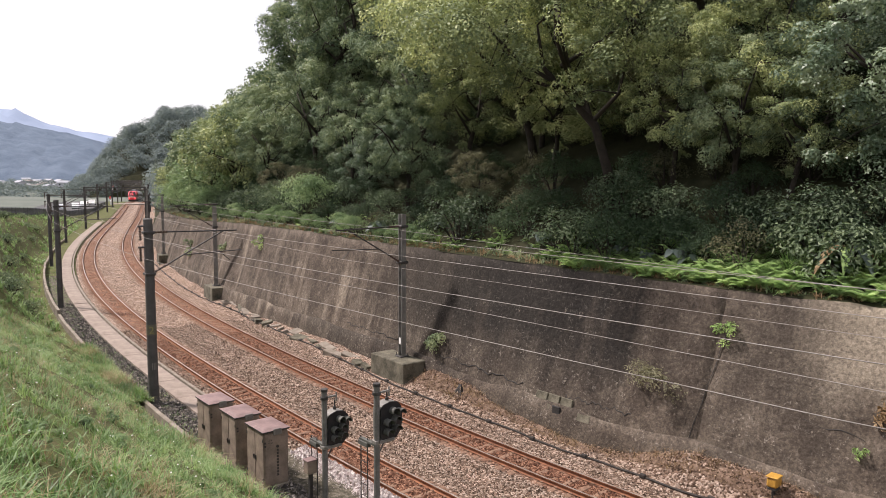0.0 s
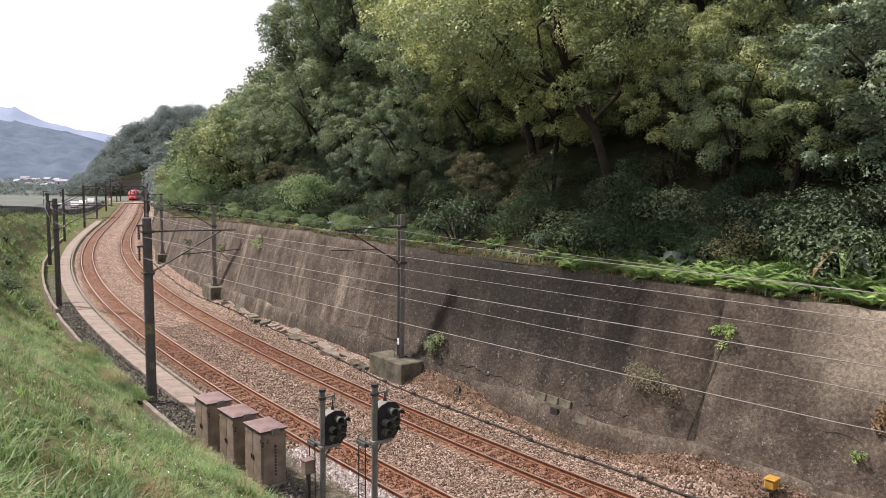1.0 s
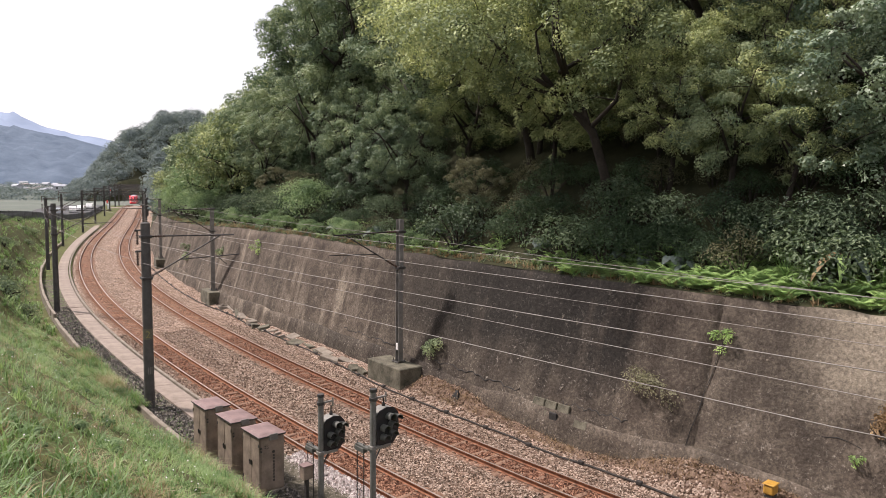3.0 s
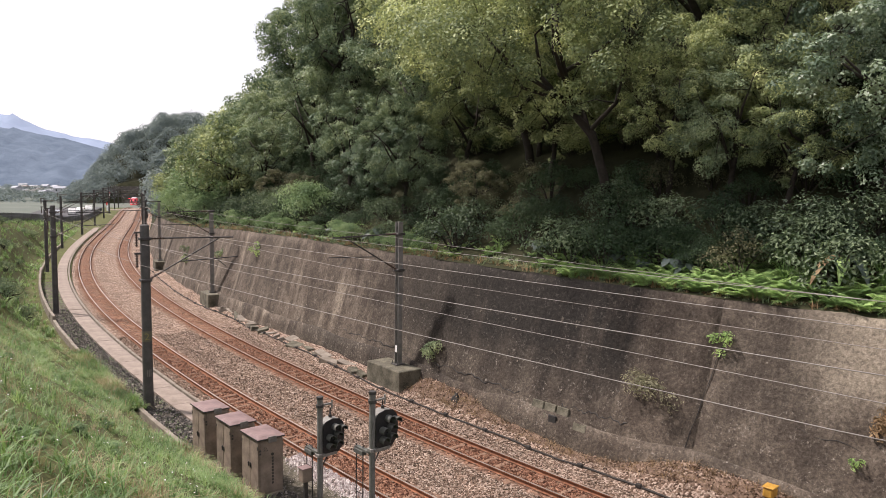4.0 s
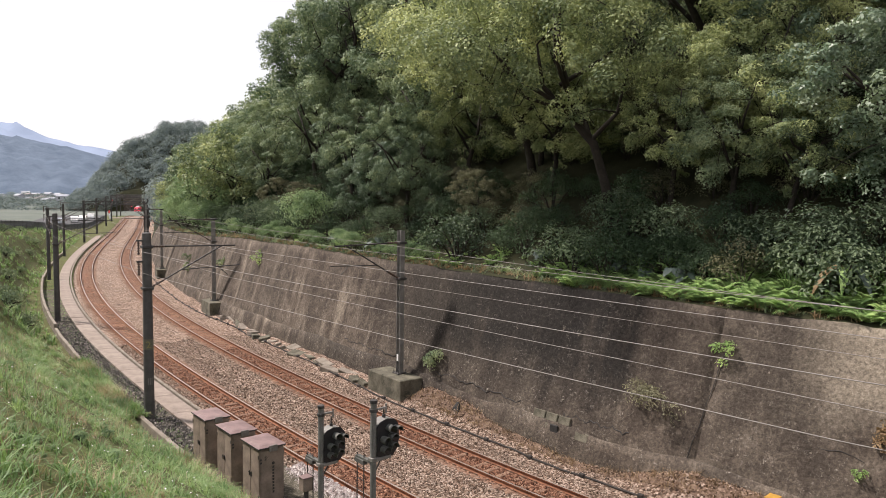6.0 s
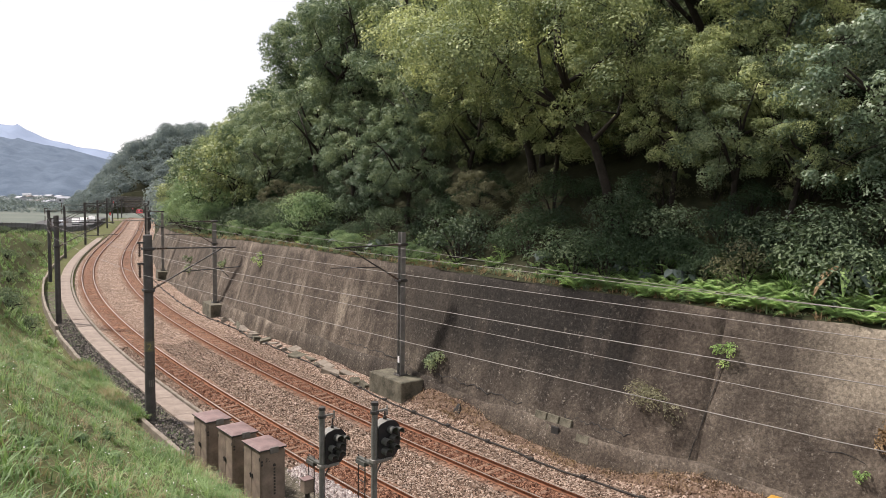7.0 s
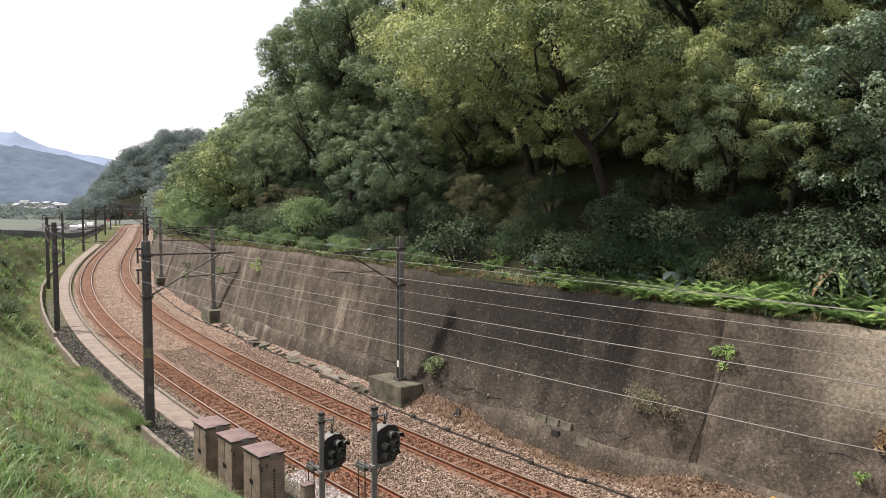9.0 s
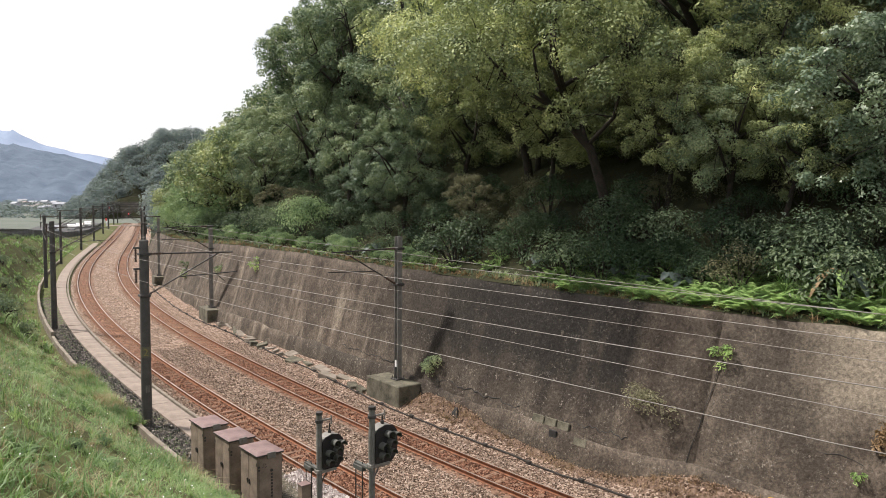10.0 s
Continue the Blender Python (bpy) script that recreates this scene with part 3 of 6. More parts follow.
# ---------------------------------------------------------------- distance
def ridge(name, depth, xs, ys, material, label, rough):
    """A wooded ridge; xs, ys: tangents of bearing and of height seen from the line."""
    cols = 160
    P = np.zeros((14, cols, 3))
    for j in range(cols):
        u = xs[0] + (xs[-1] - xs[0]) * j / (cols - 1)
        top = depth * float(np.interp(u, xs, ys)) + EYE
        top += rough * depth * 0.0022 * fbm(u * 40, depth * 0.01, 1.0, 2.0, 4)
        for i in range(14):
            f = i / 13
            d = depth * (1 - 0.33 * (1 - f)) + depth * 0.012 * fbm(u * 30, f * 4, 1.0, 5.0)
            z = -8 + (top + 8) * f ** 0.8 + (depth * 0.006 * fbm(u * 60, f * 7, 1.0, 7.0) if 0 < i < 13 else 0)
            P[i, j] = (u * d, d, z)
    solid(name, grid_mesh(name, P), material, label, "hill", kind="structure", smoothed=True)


# Ridges get their aerial haze from the material colour.
ridge("backdrop_far", 2600, [-1.4, -0.75, -0.60, -0.575, -0.53, -0.49, -0.45, -0.40, -0.2, 0.4], [0.06, 0.075, 0.082, 0.081, 0.062, 0.052, 0.047, 0.035, 0.03, 0.03], HILL_FAR, "wooded ridge far across the valley, haze painted in as pale blue", 0.5)
ridge("backdrop_near", 1300, [-1.4, -0.75, -0.60, -0.53, -0.49, -0.45, -0.40, -0.2, 0.4], [0.05, 0.062, 0.066, 0.055, 0.046, 0.035, 0.025, 0.02, 0.02], HILL_NEAR, "wooded hill behind the town, haze painted in as blue-grey", 0.8)


# ---------------------------------------------------------------- tracks
RAIL_PROFILE = [(-0.033, 0.0), (0.033, 0.0), (0.036, -0.03), (0.010, -0.05), (0.010, -0.125), (0.063, -0.15), (-0.063, -0.15), (-0.010, -0.125), (-0.010, -0.05), (-0.036, -0.03)]


def build_track(offset, which):
    track = thing("railway_track", Matrix.Identity(4), "narrow-gauge railway track with rusty rails on " + which, "railway track", "railway tracks")
    ss = np.concatenate([np.arange(-50, 120, 1.0), np.arange(120, 560, 4.0)])
    for g in (-0.567, 0.567):
        n = len(RAIL_PROFILE)
        P = np.concatenate([np.stack([st(ss, offset + g + px, pz) for px, pz in RAIL_PROFILE], 1), ], 0)
        k = len(ss)
        q = [(i * n + j, i * n + (j + 1) % n, (i + 1) * n + (j + 1) % n, (i + 1) * n + j) for i in range(k - 1) for j in range(n)]
        me = np_mesh("rail", P.reshape(-1, 3), q)
        me.materials.append(RUST)
        me.materials.append(RAILTOP)
        me.polygons.foreach_set("material_index", [1 if (i % n) == 0 else 0 for i in range(len(q))])
        part("rail", me, None, track)
    return track


def sleeper_shape():
    sh = Shape()
    sh.box(-1.0, -0.11, -0.32, 1.0, 0.11, -0.16, 0.02)
    for g in (-0.567, 0.567):
        for side in (-1, 1):
            sh.box(g + side * 0.07, -0.05, -0.15, g + side * 0.13, 0.05, -0.115)
    return sh


TRACKS = [build_track(0.0, "the outer line"), build_track(TRACK_GAP, "the line beside the wall")]


# ---------------------------------------------------------------- trough path, kerb, masts
def build_kerb():
    kerb = thing("low_kerb_wall", Matrix.Identity(4), "low weathered concrete kerb wall at the foot of the grass bank", "kerb")
    sh = Shape().box(-0.09, -0.99, -0.35, 0.09, 0.99, 0.22, 0.02)
    me = sh.mesh("kerb_segment")
    me.materials.append(KERB)
    for i in range(46):
        s = 13.2 + i * 2.0
        ob = new("kerb_segment", me)
        ob.parent = kerb
        ob.matrix_basis = at(s, -4.0 + 0.04 * fbm(s, 0, 0.3, 2.0), (0.25 if 41 < s < 70 else 0.0) + 0.03 * fbm(s, 1, 0.5, 3.0), 0.6 * fbm(s, 2, 1.0, 1.0))


def round_mast(s, o, h, r):
    m = thing("catenary_mast", at(s, o, -0.15), "tall round dark grey concrete catenary mast beside the track", "mast", "catenary masts")
    part("pole", Shape().rod((0, 0, 0), (0, 0, h + 0.15), r, r * 0.86, 20), MAST, m, smoothed=False)
    part("cap", Shape().rod((0, 0, h + 0.15), (0, 0, h + 0.2), r * 0.92, r * 0.7, 20), MAST, m)
    return m


def steel_mast(s, o, h, z0):
    m = thing("catenary_mast", at(s, o, z0), "slender grey steel H-section catenary mast on a concrete block", "mast", "catenary masts")
    sh = Shape()
    w, d, t = 0.125, 0.15, 0.022
    sh.box(-w, -d, 0, w, -d + t, h)
    sh.box(-w, d - t, 0, w, d, h)
    sh.box(-0.012, -d + t, 0, 0.012, d - t, h)
    part("pole", sh, STEEL_LIT, m)
    part("base_plate", Shape().box(-0.26, -0.26, 0, 0.26, 0.26, 0.05, 0.01), STEEL, m)
    for x in (-0.2, 0.2):
        for y in (-0.2, 0.2):
            part("bolt", Shape().rod((x, y, 0.05), (x, y, 0.2), 0.022, n=6), STEEL, m)
    if s < 30:
        part("marker_plate", Shape().box(-w - 0.012, -0.07, 0.62, -w - 0.002, 0.07, 0.95), WHITE_PAINT, m, "small white marker plate")
    return m


def insulator(sh, a, b, r=0.055, k=6):
    a, b = Vector(a), Vector(b)
    sh.rod(a, b, r * 0.5, n=8)
    for i in range(k):
        f = (i + 0.5) / k
        c, d = a.lerp(b, f - 0.25 / k), a.lerp(b, f + 0.25 / k)
        sh.rod(c, d, r * 1.25, r * 0.8, n=8)


def cantilever(m, z0, side, reach, z_top=7.25, z_low=5.5, y=0.0, scale=1.0):
    """Arm parts in the mast's space; side +1 reaches towards the hill."""
    X = lambda x, z: (side * x, y, z - z0)
    t = Shape().rod(X(0.75, z_top), X(reach + 0.35, z_top - 0.06), 0.032)
    part("top_tube", t, STEEL, m)
    t = Shape()
    insulator(t, X(0.1, z_top), X(0.8, z_top))
    part("top_insulator", t, PORCELAIN, m, "ribbed brown insulator")
    foot, head = Vector(X(0.1, z_low)), Vector(X(reach - 0.25, z_top - 0.05))
    part("strut", Shape().rod(foot.lerp(head, 0.2), head, 0.032), STEEL, m)
    t = Shape()
    insulator(t, foot, foot.lerp(head, 0.22))
    part("strut_insulator", t, PORCELAIN, m, "ribbed brown insulator")
    p = foot.lerp(head, 0.42)
    end = Vector(X(reach + 0.55, 6.3))
    part("registration_tube", Shape().rod(p, end, 0.024), STEEL, m)
    part("steady_arm", Shape().rod(p.lerp(end, 0.62), X(reach, 5.88), 0.015), STEEL, m)
    for z in (z_top, z_low):
        part("clamp", Shape().box(-0.22, -0.22 + y, z - z0 - 0.06, 0.22, 0.22 + y, z - z0 + 0.06, 0.02), STEEL, m)


LEFT_S = [18.0, 44.4, 70.6, 98.0]
RIGHT_S = [15.3, 43.3, 69.3, 97.0]
GANTRY_S = [124.0, 149.0, 178.0, 203.0, 236.0, 262.0]


def build_masts():
    for i, s in enumerate(LEFT_S):
        m = round_mast(s, -3.5, [7.8, 7.68, 7.35, 7.05][i], [0.215, 0.20, 0.18, 0.17][i])
        cantilever(m, -0.15, 1, 3.5)
        for z in (7.08, 6.2):
            t = Shape()
            insulator(t, (-0.33, 0, z + 0.0), (-0.33, 0, z + 0.55), 0.06, 5)
            part("line_insulator", t, PORCELAIN, m, "ribbed brown insulator")
            part("side_bracket", Shape().box(-0.42, -0.05, z + 0.55, 0.0, 0.05, z + 0.63, 0.01), STEEL, m)
        if i == 0:
            # painted bands and worn figures on the mast
            part("painted_band", Shape().rod((0, 0, 3.05), (0, 0, 3.5), 0.2085, 0.2075, 20, False), plain("faded_band", (0.09, 0.085, 0.06), (0.15, 0.14, 0.10), 8, 0.9), m)
            to_eye = (m.matrix_basis.inverted() @ Vector((0, 0, 3.0))).to_2d().normalized()
            cu = bpy.data.curves.new("mast_figure", "FONT")
            cu.body, cu.size, cu.extrude = "2", 0.42, 0.002
            cu.align_x = "CENTER"
            cu.materials.append(plain("faded_yellow_figure", (0.20, 0.18, 0.07), (0.32, 0.29, 0.12), 8, 0.9))
            fig = new("mast_figure", cu)
            fig.parent = m
            fig.matrix_basis = Matrix.Translation((to_eye.x * 0.225, to_eye.y * 0.225, 3.13)) @ Matrix.Rotation(math.atan2(to_eye.y, to_eye.x) + math.pi / 2, 4, "Z") @ Matrix.Rotation(math.pi / 2, 4, "X")
            for k in range(3):
                part("worn_mark", Shape().box(-0.09 + 0.07 * k, -0.216, 1.55, -0.05 + 0.07 * k, -0.2, 1.85), plain("faded_mark", (0.13, 0.12, 0.11), (0.2, 0.19, 0.17), 9, 0.9), m)
    for i, s in enumerate(RIGHT_S):
        o = [7.6, 7.4, 7.35, 7.0][i]
        block = solid("foundation_block", Shape().box(-0.72, -1.28 if i else -1.35, -0.4, 1.2, 1.28 if i else 1.5, 0.84, 0.04), MOSSY, "mossy concrete mast foundation block at the wall foot", "foundation", "mast foundations")
        block.matrix_basis = at(s, 7.45, 0.0)
        m = steel_mast(s, o, 7.0 if i == 0 else 6.3, 0.84)
        cantilever(m, 0.84, -1, o - TRACK_GAP)
    for i, s in enumerate(GANTRY_S):
        g = thing("portal_gantry", at(s, 0, -0.2), "dark steel portal gantry carrying wires over both tracks", "gantry", "portal gantries")
        for x in (-3.1, 6.5):
            part("post", Shape().box(x - 0.17, -0.17, 0, x + 0.17, 0.17, 7.3, 0.02), STEEL, g)
        sh = Shape()
        for z in (6.6, 7.15):
            sh.rod((-3.1, 0, z), (6.5, 0, z), 0.06)
        for k in range(12):
            x = -3.1 + k * 0.8
            sh.rod((x, 0, 6.6 if k % 2 else 7.15), (x + 0.8, 0, 7.15 if k % 2 else 6.6), 0.03, n=5)
        part("lattice_beam", sh, STEEL, g)
        for x in (0.0, TRACK_GAP):
            part("hanger", Shape().rod((x, 0, 5.9), (x, 0, 6.6), 0.035), STEEL, g)


def wire(label, knots, r, sag=0.0):
    pts = []
    for (s0, o0, z0), (s1, o1, z1) in zip(knots[:-1], knots[1:]):
        a, b = V(s0, o0, z0), V(s1, o1, z1)
        for k in range(6):
            f = k / 6
            p = a.lerp(b, f)
            p.z -= 4 * sag * f * (1 - f)
            pts.append(p)
    pts.append(V(*knots[-1]))
    return solid("overhead_wire", Shape().tube(pts, [r] * len(pts), 5), WIRE, label, "wire", "overhead wires")


def build_wires():
    for z, r, name in ((7.1, 0.0085, "thin grey messenger wire over the outer track"), (5.77, 0.0085, "thin grey contact wire over the outer track")):
        wire(name, [(-36, 0.4, z + 0.3), (-9, 0, z + 0.2)] + [(s, 0, z) for s in LEFT_S] + [(s, 0, z) for s in GANTRY_S] + [(330, 0, z), (361, 0, z)], r, 0.03)
    for z, r, name in ((7.1, 0.0085, "thin grey messenger wire over the track beside the wall"), (5.85, 0.0085, "thin grey contact wire over the track beside the wall")):
        wire(name, [(-36, 4.7, z + 0.3), (-9, 4.3, z + (0.1 if z > 6 else 0.25))] + [(s, 4.3, z) for s in RIGHT_S] + [(s, 4.28, z) for s in GANTRY_S] + [(330, 4.28, z), (361, 4.28, z)], r, 0.02)
    wire("thin grey feeder wire along the steel masts", [(-36, 7.8, 6.6), (-9, 7.4, 6.75)] + [(s, 7.25, 7.1) for s in RIGHT_S] + [(s, 6.5, 7.1) for s in GANTRY_S], 0.009, 0.08)
    for z in (7.08, 6.2):
        wire("thin grey return wire along the round masts", [(-36, -3.2, z + 0.35), (-9, -3.75, z + 0.24)] + [(s, -3.82, z) for s in LEFT_S] + [(s, -3.1, z) for s in GANTRY_S], 0.0085, 0.10)


build_kerb()
build_masts()
build_wires()


# ---------------------------------------------------------------- trackside equipment
def cabinet(s, o, turn, first=False, text=False):
    c = thing("relay_cabinet", at(s, o, -0.1, turn), "weathered beige steel relay cabinet with maroon roof beside the track", "cabinet", "relay cabinets")
    h = 1.84
    part("body", Shape().box(-0.41, -0.58, 0.08, 0.41, 0.58, h, 0.012), CABINET, c)
    part("plinth", Shape().box(-0.44, -0.61, -0.2, 0.44, 0.61, 0.08, 0.015), KERB, c)
    roof = Shape()
    roof.add([(-0.47, -0.64, h + 0.05), (0.47, -0.64, h + 0.05), (0.47, 0.64, h + 0.05), (-0.47, 0.64, h + 0.05), (-0.3, -0.46, h + 0.085), (0.3, -0.46, h + 0.085), (0.3, 0.46, h + 0.085), (-0.3, 0.46, h + 0.085)], [(0, 1, 5, 4), (1, 2, 6, 5), (2, 3, 7, 6), (3, 0, 4, 7), (4, 5, 6, 7)])
    part("roof_rim", Shape().box(-0.47, -0.64, h, 0.47, 0.64, h + 0.05, 0.008), STEEL, c, "dark rusty roof rim")
    part("roof", roof, CABTOP, c, "dusty maroon roof")
    for side in (-1, 1):
        for k in (-1, 1):
            d = part("door", Shape().box(side * 0.412, k * 0.29 - 0.275, 0.16, side * 0.428, k * 0.29 + 0.275, h - 0.06, 0.004), CABINET, c)
            part("handle", Shape().box(side * 0.43, k * 0.06 - 0.015, 0.86, side * 0.46, k * 0.06 + 0.015, 1.02, 0.005).rod((side * 0.43, k * 0.06, 0.98), (side * 0.475, k * 0.06, 0.98), 0.02), STEEL, d)
            for z in (0.35, 1.6):
                part("hinge", Shape().box(side * 0.43, k * 0.555 - 0.02, z - 0.05, side * 0.445, k * 0.555 + 0.02, z + 0.05), STEEL, d)
    part("end_panel", Shape().box(-0.36, -0.596, 0.16, 0.36, -0.582, h - 0.06, 0.004), CABINET, c)
    part("lifting_lug", Shape().box(-0.12, -0.68, h - 0.1, 0.16, -0.642, h + 0.1, 0.01).rod((0.02, -0.70, h), (0.02, -0.67, h), 0.04, n=10), STEEL_LIT, c)
    for z in (h - 0.32, h - 0.42):
        part("latch", Shape().box(-0.40, -0.61, z - 0.03, -0.34, -0.597, z + 0.03, 0.004), STEEL, c)
    if text:
        cu = bpy.data.curves.new("lettering", "FONT")
        cu.body = "\u5317"
        cu.size, cu.extrude = 0.16, 0.001
        cu.materials.append(LETTER)
        ob = new("lettering", cu)
        ob.parent = c
        ob.matrix_basis = Matrix.Translation((-0.27, -0.599, h - 0.36)) @ Matrix.Rotation(math.pi / 2, 4, "X")
        for k in range(9):
            z = h - 0.62 - k * 0.1
            sh = Shape().box(0.02, -0.6, z - 0.035, 0.085, -0.597, z + 0.035)
            part("lettering_bar", sh, LETTER, c)
        part("emblem", Shape().rod((0.05, -0.597, h - 0.5), (0.05, -0.6015, h - 0.5), 0.05, n=14), LETTER, c)
    return c


def signal(s, o, top, head_z, head_scale, label):
    """Signal post with a six-lamp head turned against the running direction."""
    g = thing("colour_light_signal", at(s, o, -0.2), label, "railway signal", "colour-light signals")
    h = top + 0.2
    part("post", Shape().rod((0, 0, 0), (0, 0, h), 0.085, 0.085, 14), POST_PALE, g)
    part("post_cap", Shape().rod((0, 0, h - 0.06), (0, 0, h + 0.02), 0.105, 0.105, 14), STEEL, g)
    part("collar", Shape().rod((0, 0, h - 0.3), (0, 0, h - 0.22), 0.12, n=14), STEEL, g)
    zc = head_z + 0.2
    hx, hy = 0.42, -0.06
    part("top_bracket", Shape().box(0, -0.03, h - 0.28, hx, 0.03, h - 0.23).rod((hx, 0, h - 0.42), (hx, 0, h - 0.15), 0.025), STEEL_LIT, g)
    part("lower_bracket", Shape().box(-0.11, -0.11, zc - 0.56, 0.11, 0.11, zc - 0.46, 0.01).box(0, -0.14, zc - 0.56, hx + 0.1, 0.10, zc - 0.47, 0.015), STEEL_LIT, g)
    k = head_scale
    out = [(-0.37, -0.42), (-0.37, 0.38), (-0.27, 0.5), (-0.04, 0.56), (0.2, 0.52), (0.35, 0.36), (0.38, 0.0), (0.34, -0.3), (0.16, -0.5), (-0.22, -0.5)]
    sh = Shape()
    n = len(out)
    vs = [(hx + x * k, hy - 0.02, zc + z * k) for x, z in out] + [(hx + x * k, hy + 0.30, zc + z * k) for x, z in out]
    sh.add(vs, [tuple(range(n)), tuple(reversed(range(n, 2 * n)))] + [(i, n + i, n + (i + 1) % n, (i + 1) % n) for i in range(n)])
    head = part("signal_head", sh, STEEL_LIT, g)
    part("finial", Shape().rod((hx, 0.1, zc + 0.5 * k), (hx, 0.1, zc + 0.86 * k), 0.022).rod((hx, 0.1, zc + 0.54 * k), (hx, 0.1, zc + 0.64 * k), 0.05, n=10), STEEL, head)
    for zz in (0.3, 0.0, -0.3):
        part("side_bolt", Shape().rod((hx + 0.34 * k, 0.1, zc + zz), (hx + 0.46 * k, 0.1, zc + zz), 0.03, n=8), BLACK, head)
    part("backboard", Shape().add([(hx + x * k * 1.02, hy - 0.026, zc + z * k * 1.02) for x, z in out] + [(hx + x * k * 1.02, hy - 0.05, zc + z * k * 1.02) for x, z in out], [tuple(range(n)), tuple(reversed(range(n, 2 * n)))] + [(i, n + i, n + (i + 1) % n, (i + 1) % n) for i in range(n)]), BLACK, head, "matt black backboard")
    for x, z in ((0.02, 0.30), (0.24, 0.24), (-0.17, 0.0), (0.1, 0.05), (-0.17, -0.27), (0.1, -0.2)):
        x, z = hx + x * k, zc + z * k
        sh = Shape()
        m = 12
        vs, fs = [], []
        for i in range(m + 1):
            a = math.radians(-20) + math.radians(220) * i / m
            for d, r in ((0.0, 0.105), (-0.24, 0.112)):
                vs.append((x + r * k * math.cos(a), hy - 0.05 + d * k, z + r * k * math.sin(a)))
        fs = [(2 * i, 2 * i + 2, 2 * i + 3, 2 * i + 1) for i in range(m)]
        vs2 = [(p[0] + (p[0] - x) * 0.09, p[1], p[2] + (p[2] - z) * 0.09) for p in vs]
        q = len(vs)
        fs += [tuple(reversed([i + q for i in f])) for f in fs] + [(2 * i + 1, 2 * i + 3, q + 2 * i + 3, q + 2 * i + 1) for i in range(m)]
        sh.add(vs + vs2, fs)
        part("hood", sh, POST, head, "grey lamp hood")
        part("lens", Shape().rod((x, hy - 0.05, z), (x, hy - 0.07, z), 0.095 * k, n=14), GLASSY, head, "unlit dark glass lens")
    part("foot_block", Shape().rod((hx, hy + 0.05, zc - 0.6 * k), (hx, hy + 0.05, zc - 0.48 * k), 0.07, n=10), BLACK, head)
    # ladder behind the post
    for y in (0.36, 0.68):
        part("ladder_rail", Shape().rod((-0.05, y, 0.1), (-0.05, y, h - 1.6), 0.018, n=6), STEEL, g)
    for i in range(7):
        part("rung", Shape().rod((-0.05, 0.36, 0.35 + i * 0.33), (-0.05, 0.68, 0.35 + i * 0.33), 0.012, n=6), STEEL, g)
    part("ladder_stay", Shape().box(-0.1, 0.0, h - 1.72, 0.02, 0.7, h - 1.66).box(-0.12, 0.3, h - 1.85, 0.04, 0.72, h - 1.72, 0.01), POST, g)
    part("conduit", Shape().tube([(0.1, 0.05, 0.0), (0.12, 0.06, zc - 0.9), (hx - 0.08, 0.12, zc - 0.62)], [0.025] * 3, 6), RUBBER, g)
    return g


cabinet(11.3, -3.4, 0)
cabinet(9.45, -3.28, 0)
cabinet(7.65, -3.2, 0, text=True)
signal(5.25, -2.55, 3.38, 2.12, 0.98, "grey steel signal post with a black six-lamp head, unlit")
signal(2.7, -2.5, 4.12, 3.02, 0.98, "taller grey steel signal post with a black six-lamp head, unlit")


def junction_box():
    j = thing("junction_box", at(5.75, -2.75, -0.2), "small rusty beige cable junction box on a thin stand", "junction box")
    part("stand", Shape().box(-0.05, -0.05, 0, 0.05, 0.05, 0.95), STEEL, j)
    part("box", Shape().box(-0.17, -0.14, 0.9, 0.17, 0.14, 1.3, 0.02), CABINET, j)
    part("lid", Shape().box(-0.19, -0.16, 1.3, 0.19, 0.16, 1.34, 0.01), CABTOP, j)


def yellow_lamp():
    j = thing("yellow_marker_lamp", at(-4.2, 7.0, 0.22), "dirty yellow marker lamp box on a dark stand by the wall", "lamp")
    for x in (-0.1, 0.1):
        part("leg", Shape().rod((x, 0, -0.4), (x * 0.6, 0, 0.5), 0.035), STEEL, j)
    part("collar", Shape().box(-0.16, -0.14, 0.38, 0.16, 0.14, 0.46, 0.02), STEEL, j)
    part("housing", Shape().box(-0.19, -0.16, 0.46, 0.19, 0.16, 0.76, 0.05), YELLOW, j)
    part("lid", Shape().box(-0.21, -0.18, 0.76, 0.21, 0.18, 0.80, 0.015), YELLOW, j)


junction_box()
yellow_lamp()


def trough_cable():
    """Black cable lying along the foot of the wall, held by clips."""
    pts = []
    for i in range(170):
        s = -12 + i * 0.5
        o = 6.45 + 0.08 * fbm(s, 0, 0.35, 3.0) + 0.35 * smooth(12, 24, s) - 0.4 * smooth(36, 48, s)
        pts.append(V(s, o, bed_z(s, o) + 0.05))
    c = thing("trackside_cable", Matrix.Identity(4), "black cable lying on the ballast along the wall foot", "cable")
    part("sheath", Shape().tube(pts, [0.038] * len(pts), 6), RUBBER, c)
    for i in range(4, 170, 5):
        p = pts[i]
        part("clip", Shape().box(-0.07, -0.11, -0.05, 0.07, 0.11, 0.09, 0.025, Matrix.Translation(p) @ at(-12 + i * 0.5, 0).to_3x3().to_4x4()), RUBBER, c)


trough_cable()


